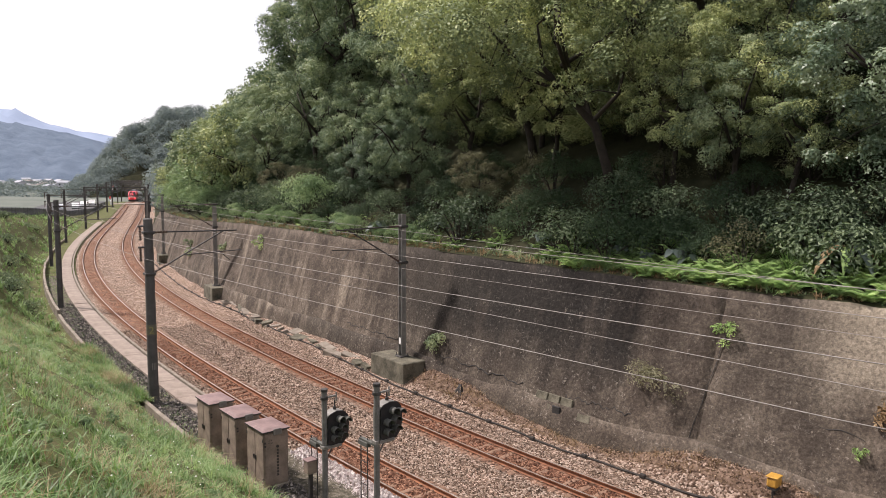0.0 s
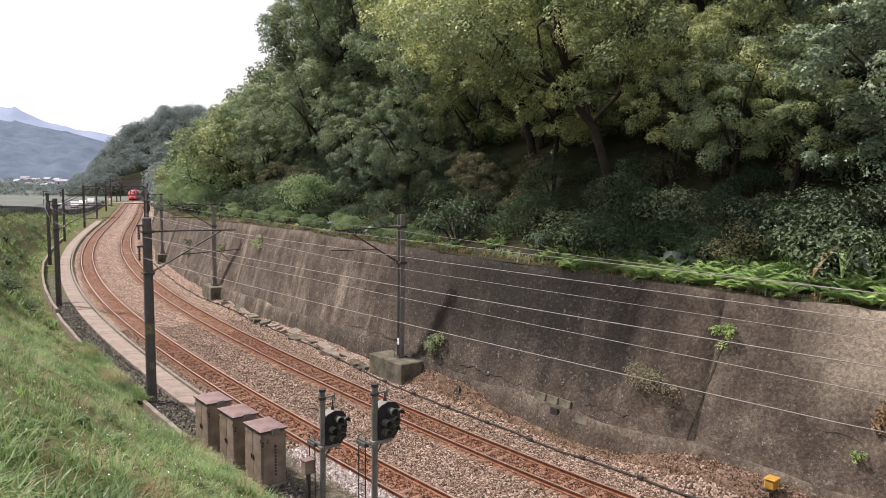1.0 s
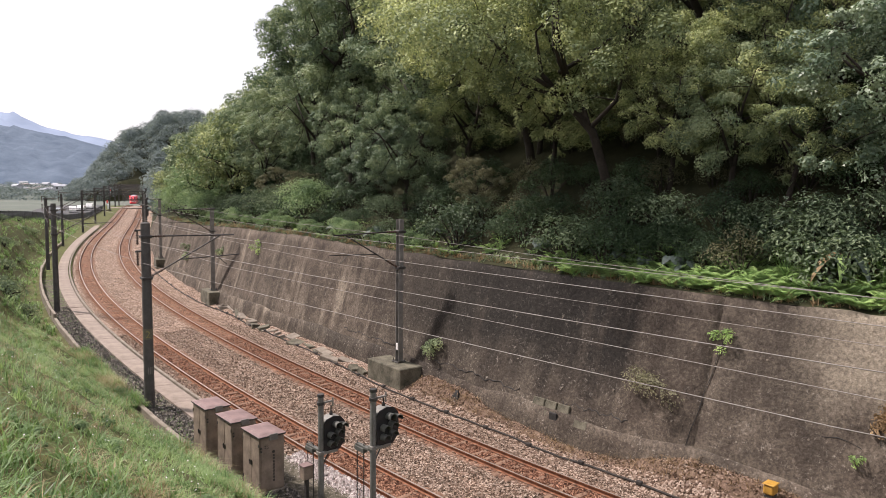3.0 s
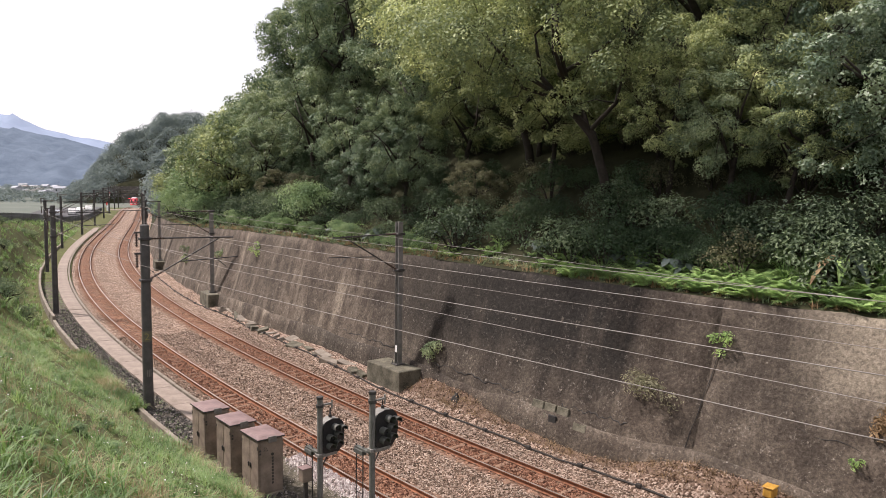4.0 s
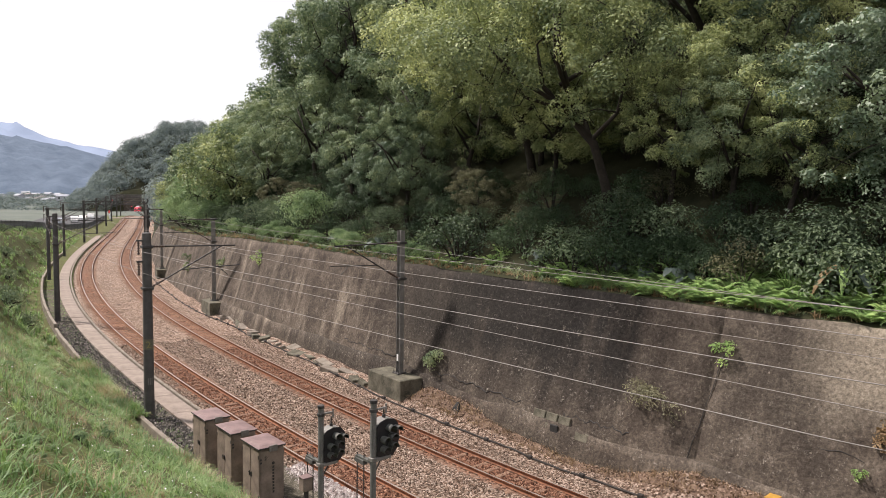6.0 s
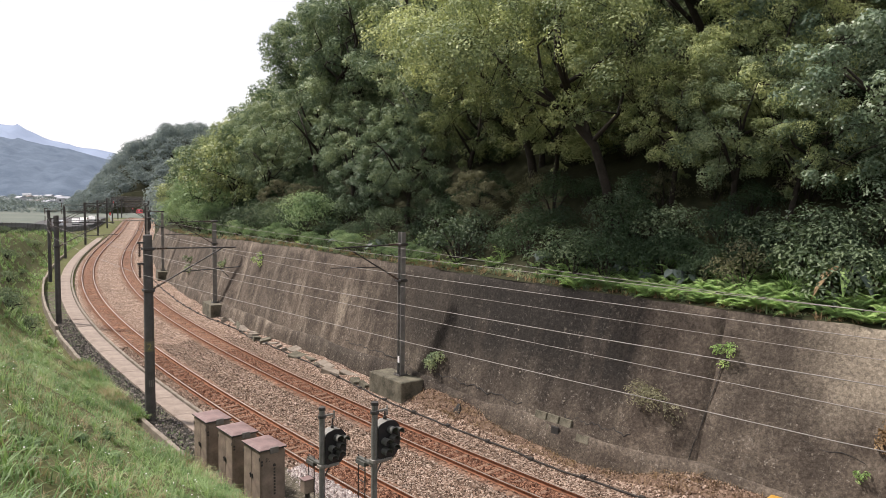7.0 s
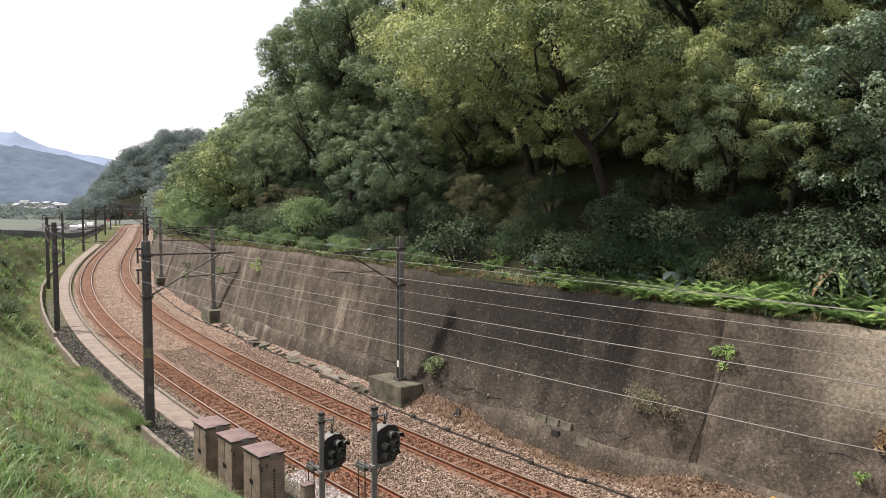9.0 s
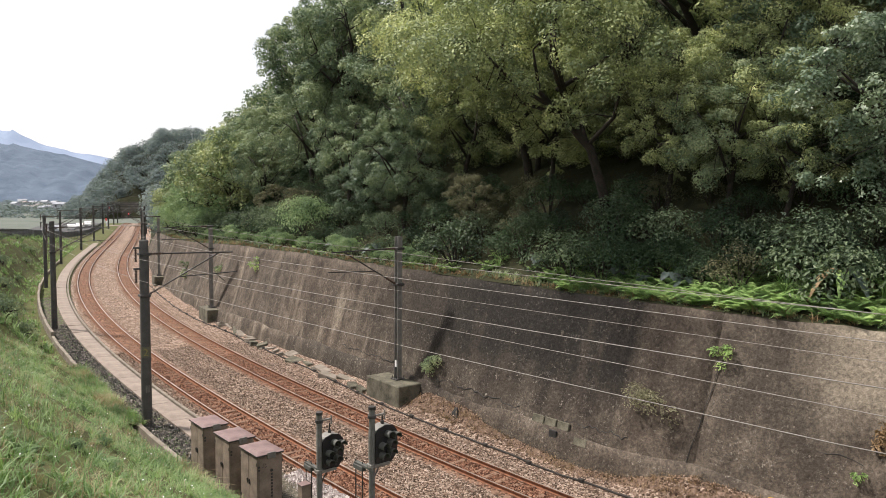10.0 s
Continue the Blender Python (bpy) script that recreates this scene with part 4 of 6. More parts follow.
def broken_rim():
    """Broken concrete slabs of an old drain between the two near foundations."""
    rim = thing("broken_drain", Matrix.Identity(4), "broken pale concrete drain slabs along the wall foot", "drain")
    r = random.Random(4)
    s = 17.2
    while s < 41:
        ln = r.uniform(0.4, 1.7)
        w = r.uniform(0.12, 0.36)
        sh = Shape().box(-w, -ln / 2, -0.35, w, ln / 2, r.uniform(-0.02, 0.10), 0.03)
        ob = part("slab_piece", sh, MOSSY if r.random() < 0.35 else KERB, rim)
        ob.matrix_basis = at(s + ln / 2, 7.15 + r.uniform(-0.3, 0.3), 0.05, r.uniform(-24, 24)) @ Matrix.Rotation(r.uniform(-0.2, 0.2), 4, "X") @ Matrix.Rotation(r.uniform(-0.35, 0.15), 4, "Y")
        s += ln * 0.8 + r.uniform(0.0, 0.4)


broken_rim()


# ---------------------------------------------------------------- vegetation
def unit(a):
    return a / (np.linalg.norm(a, axis=-1, keepdims=True) + 1e-9)


def leaf_quads(c, nrm, length, width, r, fold=0.2, along=None):
    """One folded rhombic leaf a point."""
    n = len(c)
    t = r.normal(size=(n, 3)) if along is None else along + 0.35 * r.normal(size=(n, 3))
    t = unit(t - (t * nrm).sum(1, keepdims=True) * nrm)
    b = np.cross(nrm, t)
    L = length * r.uniform(0.65, 1.3, (n, 1))
    W = width * r.uniform(0.7, 1.25, (n, 1))
    P = np.stack([c - t * L / 2, c + b * W / 2 + nrm * fold * W, c + t * L / 2 - nrm * 0.12 * L, c - b * W / 2 + nrm * fold * W], 1)
    return P.reshape(-1, 3)


def leaf_tris(c, nrm, length, width, r):
    """One small three-cornered leaf a point, for crowns seen from afar."""
    n = len(c)
    t = r.normal(size=(n, 3))
    t = unit(t - (t * nrm).sum(1, keepdims=True) * nrm)
    b = np.cross(nrm, t)
    L = length * r.uniform(0.65, 1.3, (n, 1))
    W = width * r.uniform(0.7, 1.25, (n, 1))
    return np.stack([c - t * L / 2 - b * W * 0.3, c + b * W * 0.7, c + t * L / 2 - b * W * 0.3], 1).reshape(-1, 3)


def lobe_leaves(lobes, per, length, width, r, up=0.45, shape=leaf_quads):
    out = []
    for c, rad in lobes:
        n = int(per * (rad[0] * rad[1]) ** 0.8)
        d = unit(r.normal(size=(n, 3)) + np.array([0, 0, 0.55]))
        k = r.uniform(0.55, 1.15, (n, 1)) ** 0.6
        ripple = 1 + 0.2 * np.sin(d[:, :1] * 5 + c[0]) * np.cos(d[:, 1:2] * 6 + c[1])
        p = np.asarray(c) + d * np.asarray(rad) * k * ripple
        nrm = unit(d * 0.8 + np.array([0, 0, up]) + 0.33 * r.normal(size=(n, 3)))
        out.append(shape(p, nrm, length, width, r))
    return np.concatenate(out)


def puff_leaves(lobes, per, length, width, r):
    """Each lobe breaks up into small rounded puffs with gaps between them."""
    out = []
    for c, rad in lobes:
        n = int(per * (rad[0] * rad[1]) ** 0.8)
        k = 8
        d = unit(r.normal(size=(k, 3)) + np.array([0, 0, 0.35]))
        centre = np.asarray(c) + d * np.asarray(rad) * r.uniform(0.55, 0.95, (k, 1))
        size = np.asarray(rad).mean() * r.uniform(0.34, 0.6, k)
        pick = r.choice(k, n, p=size ** 2 / (size ** 2).sum())
        e = unit(r.normal(size=(n, 3)) + np.array([0, 0, 0.5]))
        p = centre[pick] + e * (size[pick] * r.uniform(0.5, 1.12, n) ** 0.6)[:, None] * np.array([1.1, 1.1, 0.85])
        nrm = unit(e + np.array([0, 0, 0.25]) + 0.28 * r.normal(size=(n, 3)))
        out.append(leaf_tris(p, nrm, length, width, r))
    return np.concatenate(out)


def cloud_mesh(name, P, corners=4):
    return np_mesh(name, P, np.arange(len(P)).reshape(-1, corners))


def tree(name, seed, height, spread, lean, lobes_n, per, leaf, material, label, crown_low=0.42, clump=0.2):
    """Trunk, a few main limbs and many small foliage clumps over the outside of the crown."""
    r = np.random.default_rng(seed)
    t = thing(name, Matrix.Identity(4), label, "tree", "hillside trees")
    lx, ly = lean
    top = np.array([lx * height, ly * height, height * 0.66])
    fork = np.array([lx * height * 0.3, ly * height * 0.3, height * (0.2 + 0.3 * crown_low)])
    knots = [np.array([0, 0, -0.8]), fork * 0.5 + r.normal(size=3) * 0.12, fork, (fork + top) / 2 + r.normal(size=3) * 0.35, top]
    R = height * 0.019
    wood = Shape().tube(knots, [R * 1.25, R, R * 0.85, R * 0.5, R * 0.2], 8)
    zm = height * (crown_low + 0.96) / 2
    hz = height * (0.96 - crown_low) / 2
    mid_xy = top[:2] * 0.85
    limbs = []
    for i in range(8):
        a = i * 2.399 + r.uniform(-0.4, 0.4)
        f = r.uniform(0.0, 0.9)
        start = fork + (top - fork) * f * 0.8
        end = np.array([mid_xy[0] + spread * 0.62 * math.cos(a), mid_xy[1] + spread * 0.62 * math.sin(a), zm + hz * r.uniform(-0.55, 0.6)])
        mid = start * 0.5 + end * 0.5 + np.array([0, 0, -0.06 * height * r.uniform(-0.5, 1)]) + r.normal(size=3) * 0.3
        wood.tube([start, mid, end], [R * 0.5, R * 0.36, R * 0.16], 6)
        limbs += [mid, mid * 0.5 + end * 0.5, end]
    limbs += [knots[3], top]
    limbs = np.array(limbs)
    lobes = []
    for i in range(lobes_n):
        f = 1 - 2 * (i + 0.5) / lobes_n
        a = i * 2.39996 + r.uniform(-0.35, 0.35)
        q = math.sqrt(max(0, 1 - f * f))
        k = r.uniform(0.6, 1.1)
        c = np.array([mid_xy[0] + spread * q * math.cos(a) * k, mid_xy[1] + spread * q * math.sin(a) * k, zm + hz * f * k])
        rad = spread * clump * r.uniform(0.6, 1.5)
        lobes.append((c, np.array([rad * 1.2, rad * 1.2, rad * 0.82])))
        near = limbs[np.argmin(((limbs - c) ** 2).sum(1))]
        wood.tube([near, (near + c) / 2 + r.normal(size=3) * 0.15, c - np.array([0, 0, rad * 0.3])], [R * 0.16, R * 0.11, R * 0.05], 4)
    part("trunk", wood, BARK, t, smoothed=True)
    part("crown", cloud_mesh("crown", puff_leaves(lobes, per, leaf, leaf * 0.7, r), 3), material, t)
    return t


def plant_at(s, o, yaw=0.0, scale=1.0, sink=0.1, zfun=hill_z):
    return Matrix.Translation(V(s, o, zfun(s, o) - sink)) @ Matrix.Rotation(yaw, 4, "Z") @ Matrix.Diagonal((scale, scale, scale, 1))


TREES = {
    "olive": tree("broadleaf_tree", 1, 11.5, 4.6, (-0.05, -0.12), 30, 900, 0.125, LEAF_OLIVE, "broadleaf tree with layered olive-green foliage on the hillside", 0.24),
    "olive_lean": tree("broadleaf_tree", 2, 11.0, 5.0, (-0.32, -0.05), 32, 880, 0.125, LEAF_OLIVE, "leaning broadleaf tree with yellow-green foliage pads and dark limbs", 0.36),
    "green": tree("broadleaf_tree", 3, 11.0, 4.3, (0.04, -0.1), 30, 860, 0.13, LEAF_GREEN, "broadleaf tree with dense mid-green crown on the hillside", 0.25),
    "airy": tree("tall_airy_tree", 4, 15.5, 4.4, (-0.08, 0.0), 40, 620, 0.17, LEAF_GREEN, "tall dark tree with an open crown against the sky", 0.3, 0.2),
    "silver": tree("glossy_tree", 5, 9.0, 4.0, (-0.05, -0.15), 34, 720, 0.14, LEAF_SILVER, "tree with glossy silvery-green leaves on the hillside", 0.15),
    "brown": tree("brownish_tree", 6, 9.5, 4.2, (0.03, -0.1), 34, 720, 0.13, LEAF_BROWN, "tree with dull brownish-green foliage on the hillside", 0.25),
    "back": tree("broadleaf_tree", 7, 10.5, 4.6, (0, -0.05), 44, 120, 0.3, LEAF_GREEN, "dark broadleaf tree higher up the hillside", 0.25, 0.23),
    "back_olive": tree("broadleaf_tree", 8, 10.5, 4.6, (0, -0.05), 44, 120, 0.3, LEAF_OLIVE, "olive broadleaf tree higher up the hillside", 0.25, 0.23),
    "back_lime": tree("broadleaf_tree", 9, 8.5, 4.0, (0, -0.05), 44, 150, 0.25, LEAF_LIME, "light green tree further along the hillside", 0.15, 0.23),
}
used = set()


def put_tree(kind, s, o, yaw=0.0, scale=1.0):
    m = plant_at(s, o, yaw, scale, 0.3)
    if kind in used:
        return copy_thing(TREES[kind], m)
    used.add(kind)
    TREES[kind].matrix_basis = m
    return TREES[kind]


def build_trees():
    r = random.Random(11)
    heroes = [("olive_lean", 7.5, 14.5, 0.0, 1.12), ("olive", 17.0, 18.6, 1.6, 0.72), ("olive", 11.2, 17.6, 3.3, 0.66), ("brown", 7.3, 17.4, 5.5, 0.6), ("airy", 54.5, 20.2, 0.9, 1.05), ("airy", 50.0, 21.0, 5.2, 1.04), ("green", 56.2, 28.5, 3.4, 1.0), ("green", 48.9, 30.0, 0.5, 1.0), ("olive_lean", 15.5, 17.0, 0.4, 1.0), ("olive", 13.5, 16.2, 1.0, 0.9), ("olive", 21.0, 16.0, 2.6, 1.05),
              ("olive", 0.5, 17.0, 4.0, 1.08), ("olive", 5.2, 15.6, 0.5, 0.8), ("green", 27.0, 16.5, 0.2, 1.05), ("airy", 37.5, 17.5, 0.0, 1.02),
              ("airy", 32.5, 20.0, 1.9, 1.05), ("green", 43.5, 15.5, 1.5, 1.0), ("airy", 40.5, 18.5, 4.0, 1.0), ("airy", 46.0, 19.5, 2.0, 1.0), ("green", 33.0, 14.4, 2.5, 0.75), ("silver", -4.5, 15.0, 0.0, 0.95),
              ("silver", -7.5, 17.5, 2.0, 1.2), ("silver", -1.5, 19.5, 4.0, 1.15), ("brown", -3.0, 23.0, 3.0, 1.2), ("green", 1.5, 14.6, 2.2, 0.66),
              ("green", 50.5, 14.0, 3.1, 0.72), ("brown", 40.0, 13.4, 0.9, 0.55), ("brown", 47.0, 13.5, 2.0, 0.6), ("green", 57.5, 14.0, 0.7, 0.66),
              ("silver", 29.5, 13.8, 1.0, 0.6), ("green", 20.0, 21.0, 0.0, 1.15), ("olive", 26.5, 22.0, 4.4, 1.1), ("olive_lean", 7.0, 21.5, 0.8, 1.1), ("brown", 16.5, 13.6, 5.0, 0.6), ("olive", 4.0, 17.5, 1.0, 0.95), ("green", 23.0, 13.4, 4.0, 0.66), ("olive", -1.0, 14.6, 2.0, 0.72), ("silver", -9.5, 14.0, 1.0, 0.8)]
    spots = []
    for k in heroes:
        put_tree(*k)
        spots.append((k[1], k[2]))
    for row, o in enumerate((24, 30, 38)):
        s = -26.0 + r.uniform(0, 3)
        while s < 62:
            oo = o + r.uniform(-2, 2)
            if min((s - a) ** 2 + (oo - b) ** 2 for a, b in spots) > 12 and not (s > 44 and o > 40):
                put_tree(r.choice(["back", "back_olive"] if o > 28 else ["olive", "green", "olive"]), s, oo, r.uniform(0, 6.28), r.uniform(0.85, 1.15))
                spots.append((s, oo))
            s += r.uniform(4.6, 6.6)
    s = 58.0
    while s < 128:
        low = smooth(72, 104, s)
        for o in (12.2, 15.5, 21, 28, 36):
            size = r.uniform(0.84, 1.04) - (0.28 * low + 0.12 if o < 14 else 0.16 * low if o < 18 else 0.08)
            put_tree(r.choice(["back_lime", "back_olive", "back", "green"] if o < 18 else ["back", "back", "back_olive"]), s + r.uniform(-1.6, 1.6), o + r.uniform(-1.2, 1.2), r.uniform(0, 6.28), size)
        s += 4.6


def shrub(name, seed, material, label, rad, tall, per, leaf):
    r = np.random.default_rng(seed)
    t = thing(name, Matrix.Identity(4), label, "shrub", "hillside shrubs")
    lobes, wood = [], Shape()
    for i in range(9):
        a, w = i * 2.4, rad * math.sqrt(i / 9)
        c = np.array([w * math.cos(a), w * math.sin(a), tall * (0.75 - 0.45 * i / 9) * r.uniform(0.8, 1.15)])
        q = rad * r.uniform(0.4, 0.6)
        lobes.append((c, np.array([q, q, q * 0.8])))
        wood.tube([(0, 0, -0.3), c * 0.5 + np.array([0, 0, 0.1]), c], [0.06, 0.04, 0.015], 4)
    part("branching", wood, BARK, t)
    part("foliage", cloud_mesh("foliage", lobe_leaves(lobes, per, leaf, leaf * 0.5, r)), material, t)
    return t


def build_shrubs():
    r = random.Random(5)
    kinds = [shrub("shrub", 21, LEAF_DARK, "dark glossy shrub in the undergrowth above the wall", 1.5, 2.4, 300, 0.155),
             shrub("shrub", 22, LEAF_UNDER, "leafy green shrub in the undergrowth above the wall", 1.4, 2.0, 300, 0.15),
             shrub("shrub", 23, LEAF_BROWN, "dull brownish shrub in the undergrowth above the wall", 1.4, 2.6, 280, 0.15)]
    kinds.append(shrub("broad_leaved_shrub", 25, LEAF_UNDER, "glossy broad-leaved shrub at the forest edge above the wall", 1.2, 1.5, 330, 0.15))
    fresh = [True] * 4
    spots = []
    for o, step in ((11.6, 1.9), (13.4, 2.0), (15.6, 2.3), (18.5, 2.8), (22, 3.6)):
        s = -17.0
        while s < 62:
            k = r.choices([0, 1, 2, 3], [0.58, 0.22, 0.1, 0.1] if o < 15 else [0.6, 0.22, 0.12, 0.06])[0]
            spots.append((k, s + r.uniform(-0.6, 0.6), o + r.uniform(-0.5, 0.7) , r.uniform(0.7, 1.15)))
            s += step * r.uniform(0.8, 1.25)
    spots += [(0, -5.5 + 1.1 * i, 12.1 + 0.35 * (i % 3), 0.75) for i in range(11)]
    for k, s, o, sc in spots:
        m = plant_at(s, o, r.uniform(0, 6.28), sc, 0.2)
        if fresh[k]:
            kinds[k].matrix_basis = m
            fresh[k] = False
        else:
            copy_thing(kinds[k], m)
    lime = shrub("lime_shrub", 24, LEAF_LIME, "bright lime-green bush at the forest edge", 1.9, 3.4, 420, 0.17)
    lime.matrix_basis = plant_at(33.6, 11.6, 0.3, 1.1)
    copy_thing(lime, plant_at(66.0, 10.8, 1.0, 0.95))
    s = 17.5
    while s < 60:
        copy_thing(lime, plant_at(s, 10.15 + r.uniform(0.0, 0.9), r.uniform(0, 6.28), r.uniform(0.2, 0.42), 0.1))
        s += r.uniform(0.9, 1.9)
    for i, s in enumerate((58.5, 62.0, 70.0, 74.0, 79.0, 85.0, 92.0)):
        copy_thing(lime, plant_at(s, 10.4 + 0.5 * (i % 3), i * 1.1, 0.8 + 0.12 * (i % 4)))


def frond_fern(name, seed, fronds, length, material, label):
    r = np.random.default_rng(seed)
    vs, qs = [], []
    for i in range(fronds):
        a = 2 * math.pi * i / fronds + r.uniform(-0.3, 0.3)
        L = length * r.uniform(0.7, 1.2)
        lift = r.uniform(0.6, 1.25)
        d, side = np.array([math.cos(a), math.sin(a), 0]), np.array([-math.sin(a), math.cos(a), 0])
        for k in range(14):
            f = (k + 1) / 14
            p = d * L * f * 0.85 + np.array([0, 0, L * (lift * f * 1.25 - 0.85 * f * f)])
            w = 0.30 * L * math.sin(math.pi * min(1, 0.15 + 0.85 * f)) + 0.02
            h = L * 0.03
            for sg in (-1, 1):
                tip = p + side * sg * w + d * w * 0.35 - np.array([0, 0, w * 0.25])
                n = len(vs)
                vs += [p - d * h, p + d * h, tip + d * h * 0.4, tip - d * h * 0.4]
                qs.append((n, n + 1, n + 2, n + 3))
    me = np_mesh("fronds", vs, qs)
    t = thing(name, Matrix.Identity(4), label, "fern", "ferns on the wall top")
    part("fronds", me, material, t)
    return t


def grass_tuft(r, n, length, droop, width):
    """Arching blades round the origin: arrays of vertices and quads."""
    vs, qs = [], []
    for _ in range(n):
        a = r.uniform(0, 2 * math.pi)
        d = np.array([math.cos(a), math.sin(a), 0])
        sd = np.array([-d[1], d[0], 0]) * width
        L = length * r.uniform(0.6, 1.25)
        b = np.array([r.normal() * 0.05, r.normal() * 0.05, -0.03])
        out = r.uniform(0.2, 0.75) * droop
        for k in range(4):
            f = k / 3
            p = b + d * L * out * f ** 1.4 + np.array([0, 0, L * (f * (1.05 - 0.3 * out) - 0.55 * out * f ** 2.4)])
            w = 1 - 0.8 * f
            vs += [p - sd * w, p + sd * w]
        m = len(vs) - 8
        qs += [(m + 2 * k, m + 2 * k + 1, m + 2 * k + 3, m + 2 * k + 2) for k in range(3)]
    return np.array(vs), np.array(qs)


def scatter(name, kinds, poses, material, label, category):
    """Many small tufts in one mesh; poses: rows of x, y, z, turn, scale."""
    V_, Q_, n = [], [], 0
    for i, (x, y, z, a, sc) in enumerate(poses):
        v, q = kinds[i % len(kinds)]
        c, s_ = math.cos(a) * sc, math.sin(a) * sc
        w = np.stack([v[:, 0] * c - v[:, 1] * s_ + x, v[:, 0] * s_ + v[:, 1] * c + y, v[:, 2] * sc + z], 1)
        V_.append(w)
        Q_.append(q + n)
        n += len(v)
    return solid(name, np_mesh(name, np.concatenate(V_), np.concatenate(Q_)), material, label, category, kind="stuff")


def build_low_plants():
    r = random.Random(9)
    fern = frond_fern("fern", 31, 16, 0.46, LEAF_FERN, "bright green fern clump on top of the wall")
    first = True
    for i in range(400):
        s = r.uniform(-11, 8.5) if i < 350 else r.uniform(8, 34)
        o = 9.5 + r.uniform(0.3, 3.1)
        if s > 5 and i < 350 and r.random() < (s - 5) / 5:
            continue
        m = plant_at(s, o, r.uniform(0, 6.28), r.uniform(0.6, 1.3) * (1 if i < 350 else 0.7), 0.03)
        if first:
            fern.matrix_basis, first = m, False
        else:
            copy_thing(fern, m)
    # large heart-shaped leaves
    def heart(r_):
        pts = [(0, 0), (0.16, -0.13), (0.33, -0.02), (0.36, 0.2), (0.24, 0.48), (0, 0.78), (-0.24, 0.48), (-0.36, 0.2), (-0.33, -0.02), (-0.16, -0.13)]
        return pts
    taro = thing("elephant_ear_plant", Matrix.Identity(4), "elephant-ear plant with large pale heart-shaped leaves above the wall", "plant", "elephant-ear plants")
    rr = np.random.default_rng(33)
    for i in range(7):
        a = i * 2.4
        tip = Vector((math.cos(a) * 0.55, math.sin(a) * 0.55, 0.75 + 0.5 * rr.uniform()))
        part("stalk", Shape().tube([(0, 0, -0.1), (tip.x * 0.4, tip.y * 0.4, tip.z * 0.7), tip], [0.025, 0.02, 0.012], 5), LEAF_FERN, taro)
        sh = Shape()
        m = Matrix.Translation(tip) @ Matrix.Rotation(a - math.pi / 2, 4, "Z") @ Matrix.Rotation(radians(-35 - 25 * rr.uniform()), 4, "X") @ Matrix.Scale(rr.uniform(0.75, 1.15), 4)
        ps = heart(0)
        sh.add([m @ Vector((x, y - 0.1, -0.25 * x * x)) for x, y in ps] + [m @ Vector((0, 0.3, 0.03))], [(10, k, (k + 1) % 10) for k in range(10)])
        part("leaf", sh, LEAF_TARO, taro)
    spots = [(22.6, 10.6), (20.8, 10.9), (19.6, 11.5), (18.4, 12.2), (3.6, 11.6), (2.2, 11.5), (1.5, 11.3), (5.0, 11.8), (28, 10.8), (9.5, 11.6)]
    taro.matrix_basis = plant_at(*spots[0], 0.4, 0.8)
    for i, (s, o) in enumerate(spots[1:]):
        copy_thing(taro, plant_at(s, o, 1.3 * i, 0.55 + 0.3 * ((i * 37) % 10) / 10))
    # tall arching grass and a broad-leaved banana-like plant
    rg = np.random.default_rng(35)
    reed = thing("tall_reed_grass", Matrix.Identity(4), "clump of tall arching pale green reed grass on the wall top", "grass clump", "reed grass clumps")
    v, q = grass_tuft(rg, 60, 1.7, 1.1, 0.02)
    part("blades", np_mesh("blades", v, q), BLADE, reed)
    reed.matrix_basis = plant_at(-2.6, 11.2, 0, 1.0)
    for s, o, sc in ((-3.3, 11.5, 0.9), (-5.8, 11.4, 1.0), (12, 11.2, 0.55), (34, 10.6, 0.7), (38, 10.4, 0.8), (30.5, 10.5, 0.6), (44, 10.2, 0.8), (16.5, 10.7, 0.5)):
        copy_thing(reed, plant_at(s, o, s, sc))
    ban = thing("broad_leaved_plant", Matrix.Identity(4), "broad-leaved plant with one yellow-green and several dry hanging leaves", "plant")
    for i in range(9):
        a = i * 0.7
        L = 1.1 + 0.5 * ((i * 7) % 5) / 5
        sh = Shape()
        P = []
        for k in range(7):
            f = k / 6
            x, z = 1.0 * L * f, 0.9 + 1.0 * L * (0.9 * f - 1.5 * f * f)
            w = 0.2 * math.sin(math.pi * (0.08 + 0.9 * f))
            P += [(x, -w, z - 0.05), (x, 0, z), (x, w, z - 0.05)]
        fs = [(3 * k + j, 3 * k + 3 + j, 3 * k + 4 + j, 3 * k + 1 + j) for k in range(6) for j in (0, 1)]
        m = Matrix.Rotation(a, 4, "Z")
        sh.add([m @ Vector(p) for p in P], fs)
        part("leaf", sh, [LEAF_FERN, LEAF_TARO, LEAF_DRY][i % 3], ban, ["yellow-green leaf", "grey-green leaf", "dry brown leaf"][i % 3])
    part("stem", Shape().tube([(0, 0, -0.2), (0, 0, 1.0)], [0.08, 0.05], 7), BARK, ban)
    ban.matrix_basis = plant_at(-4.4, 11.7, 2.0, 0.95)
    # dry weeds on the rim of the wall
    rg = np.random.default_rng(36)
    kinds = [grass_tuft(rg, 14, 0.32, 1.3, 0.012) for _ in range(4)]
    poses, dry = [], []
    for i in range(1500):
        s = r.uniform(-14, 80)
        hw = wall_height(s)
        o = BASE_O + BATTER * hw + abs(r.gauss(0.1, 0.45)) + 0.12
        p = st(s, o, hill_z(s, o) - 0.02)
        (dry if r.random() < (0.55 if o - BASE_O - BATTER * hw < 0.5 else 0.15) else poses).append((*p, r.uniform(0, 6.28), r.uniform(0.6, 1.5)))
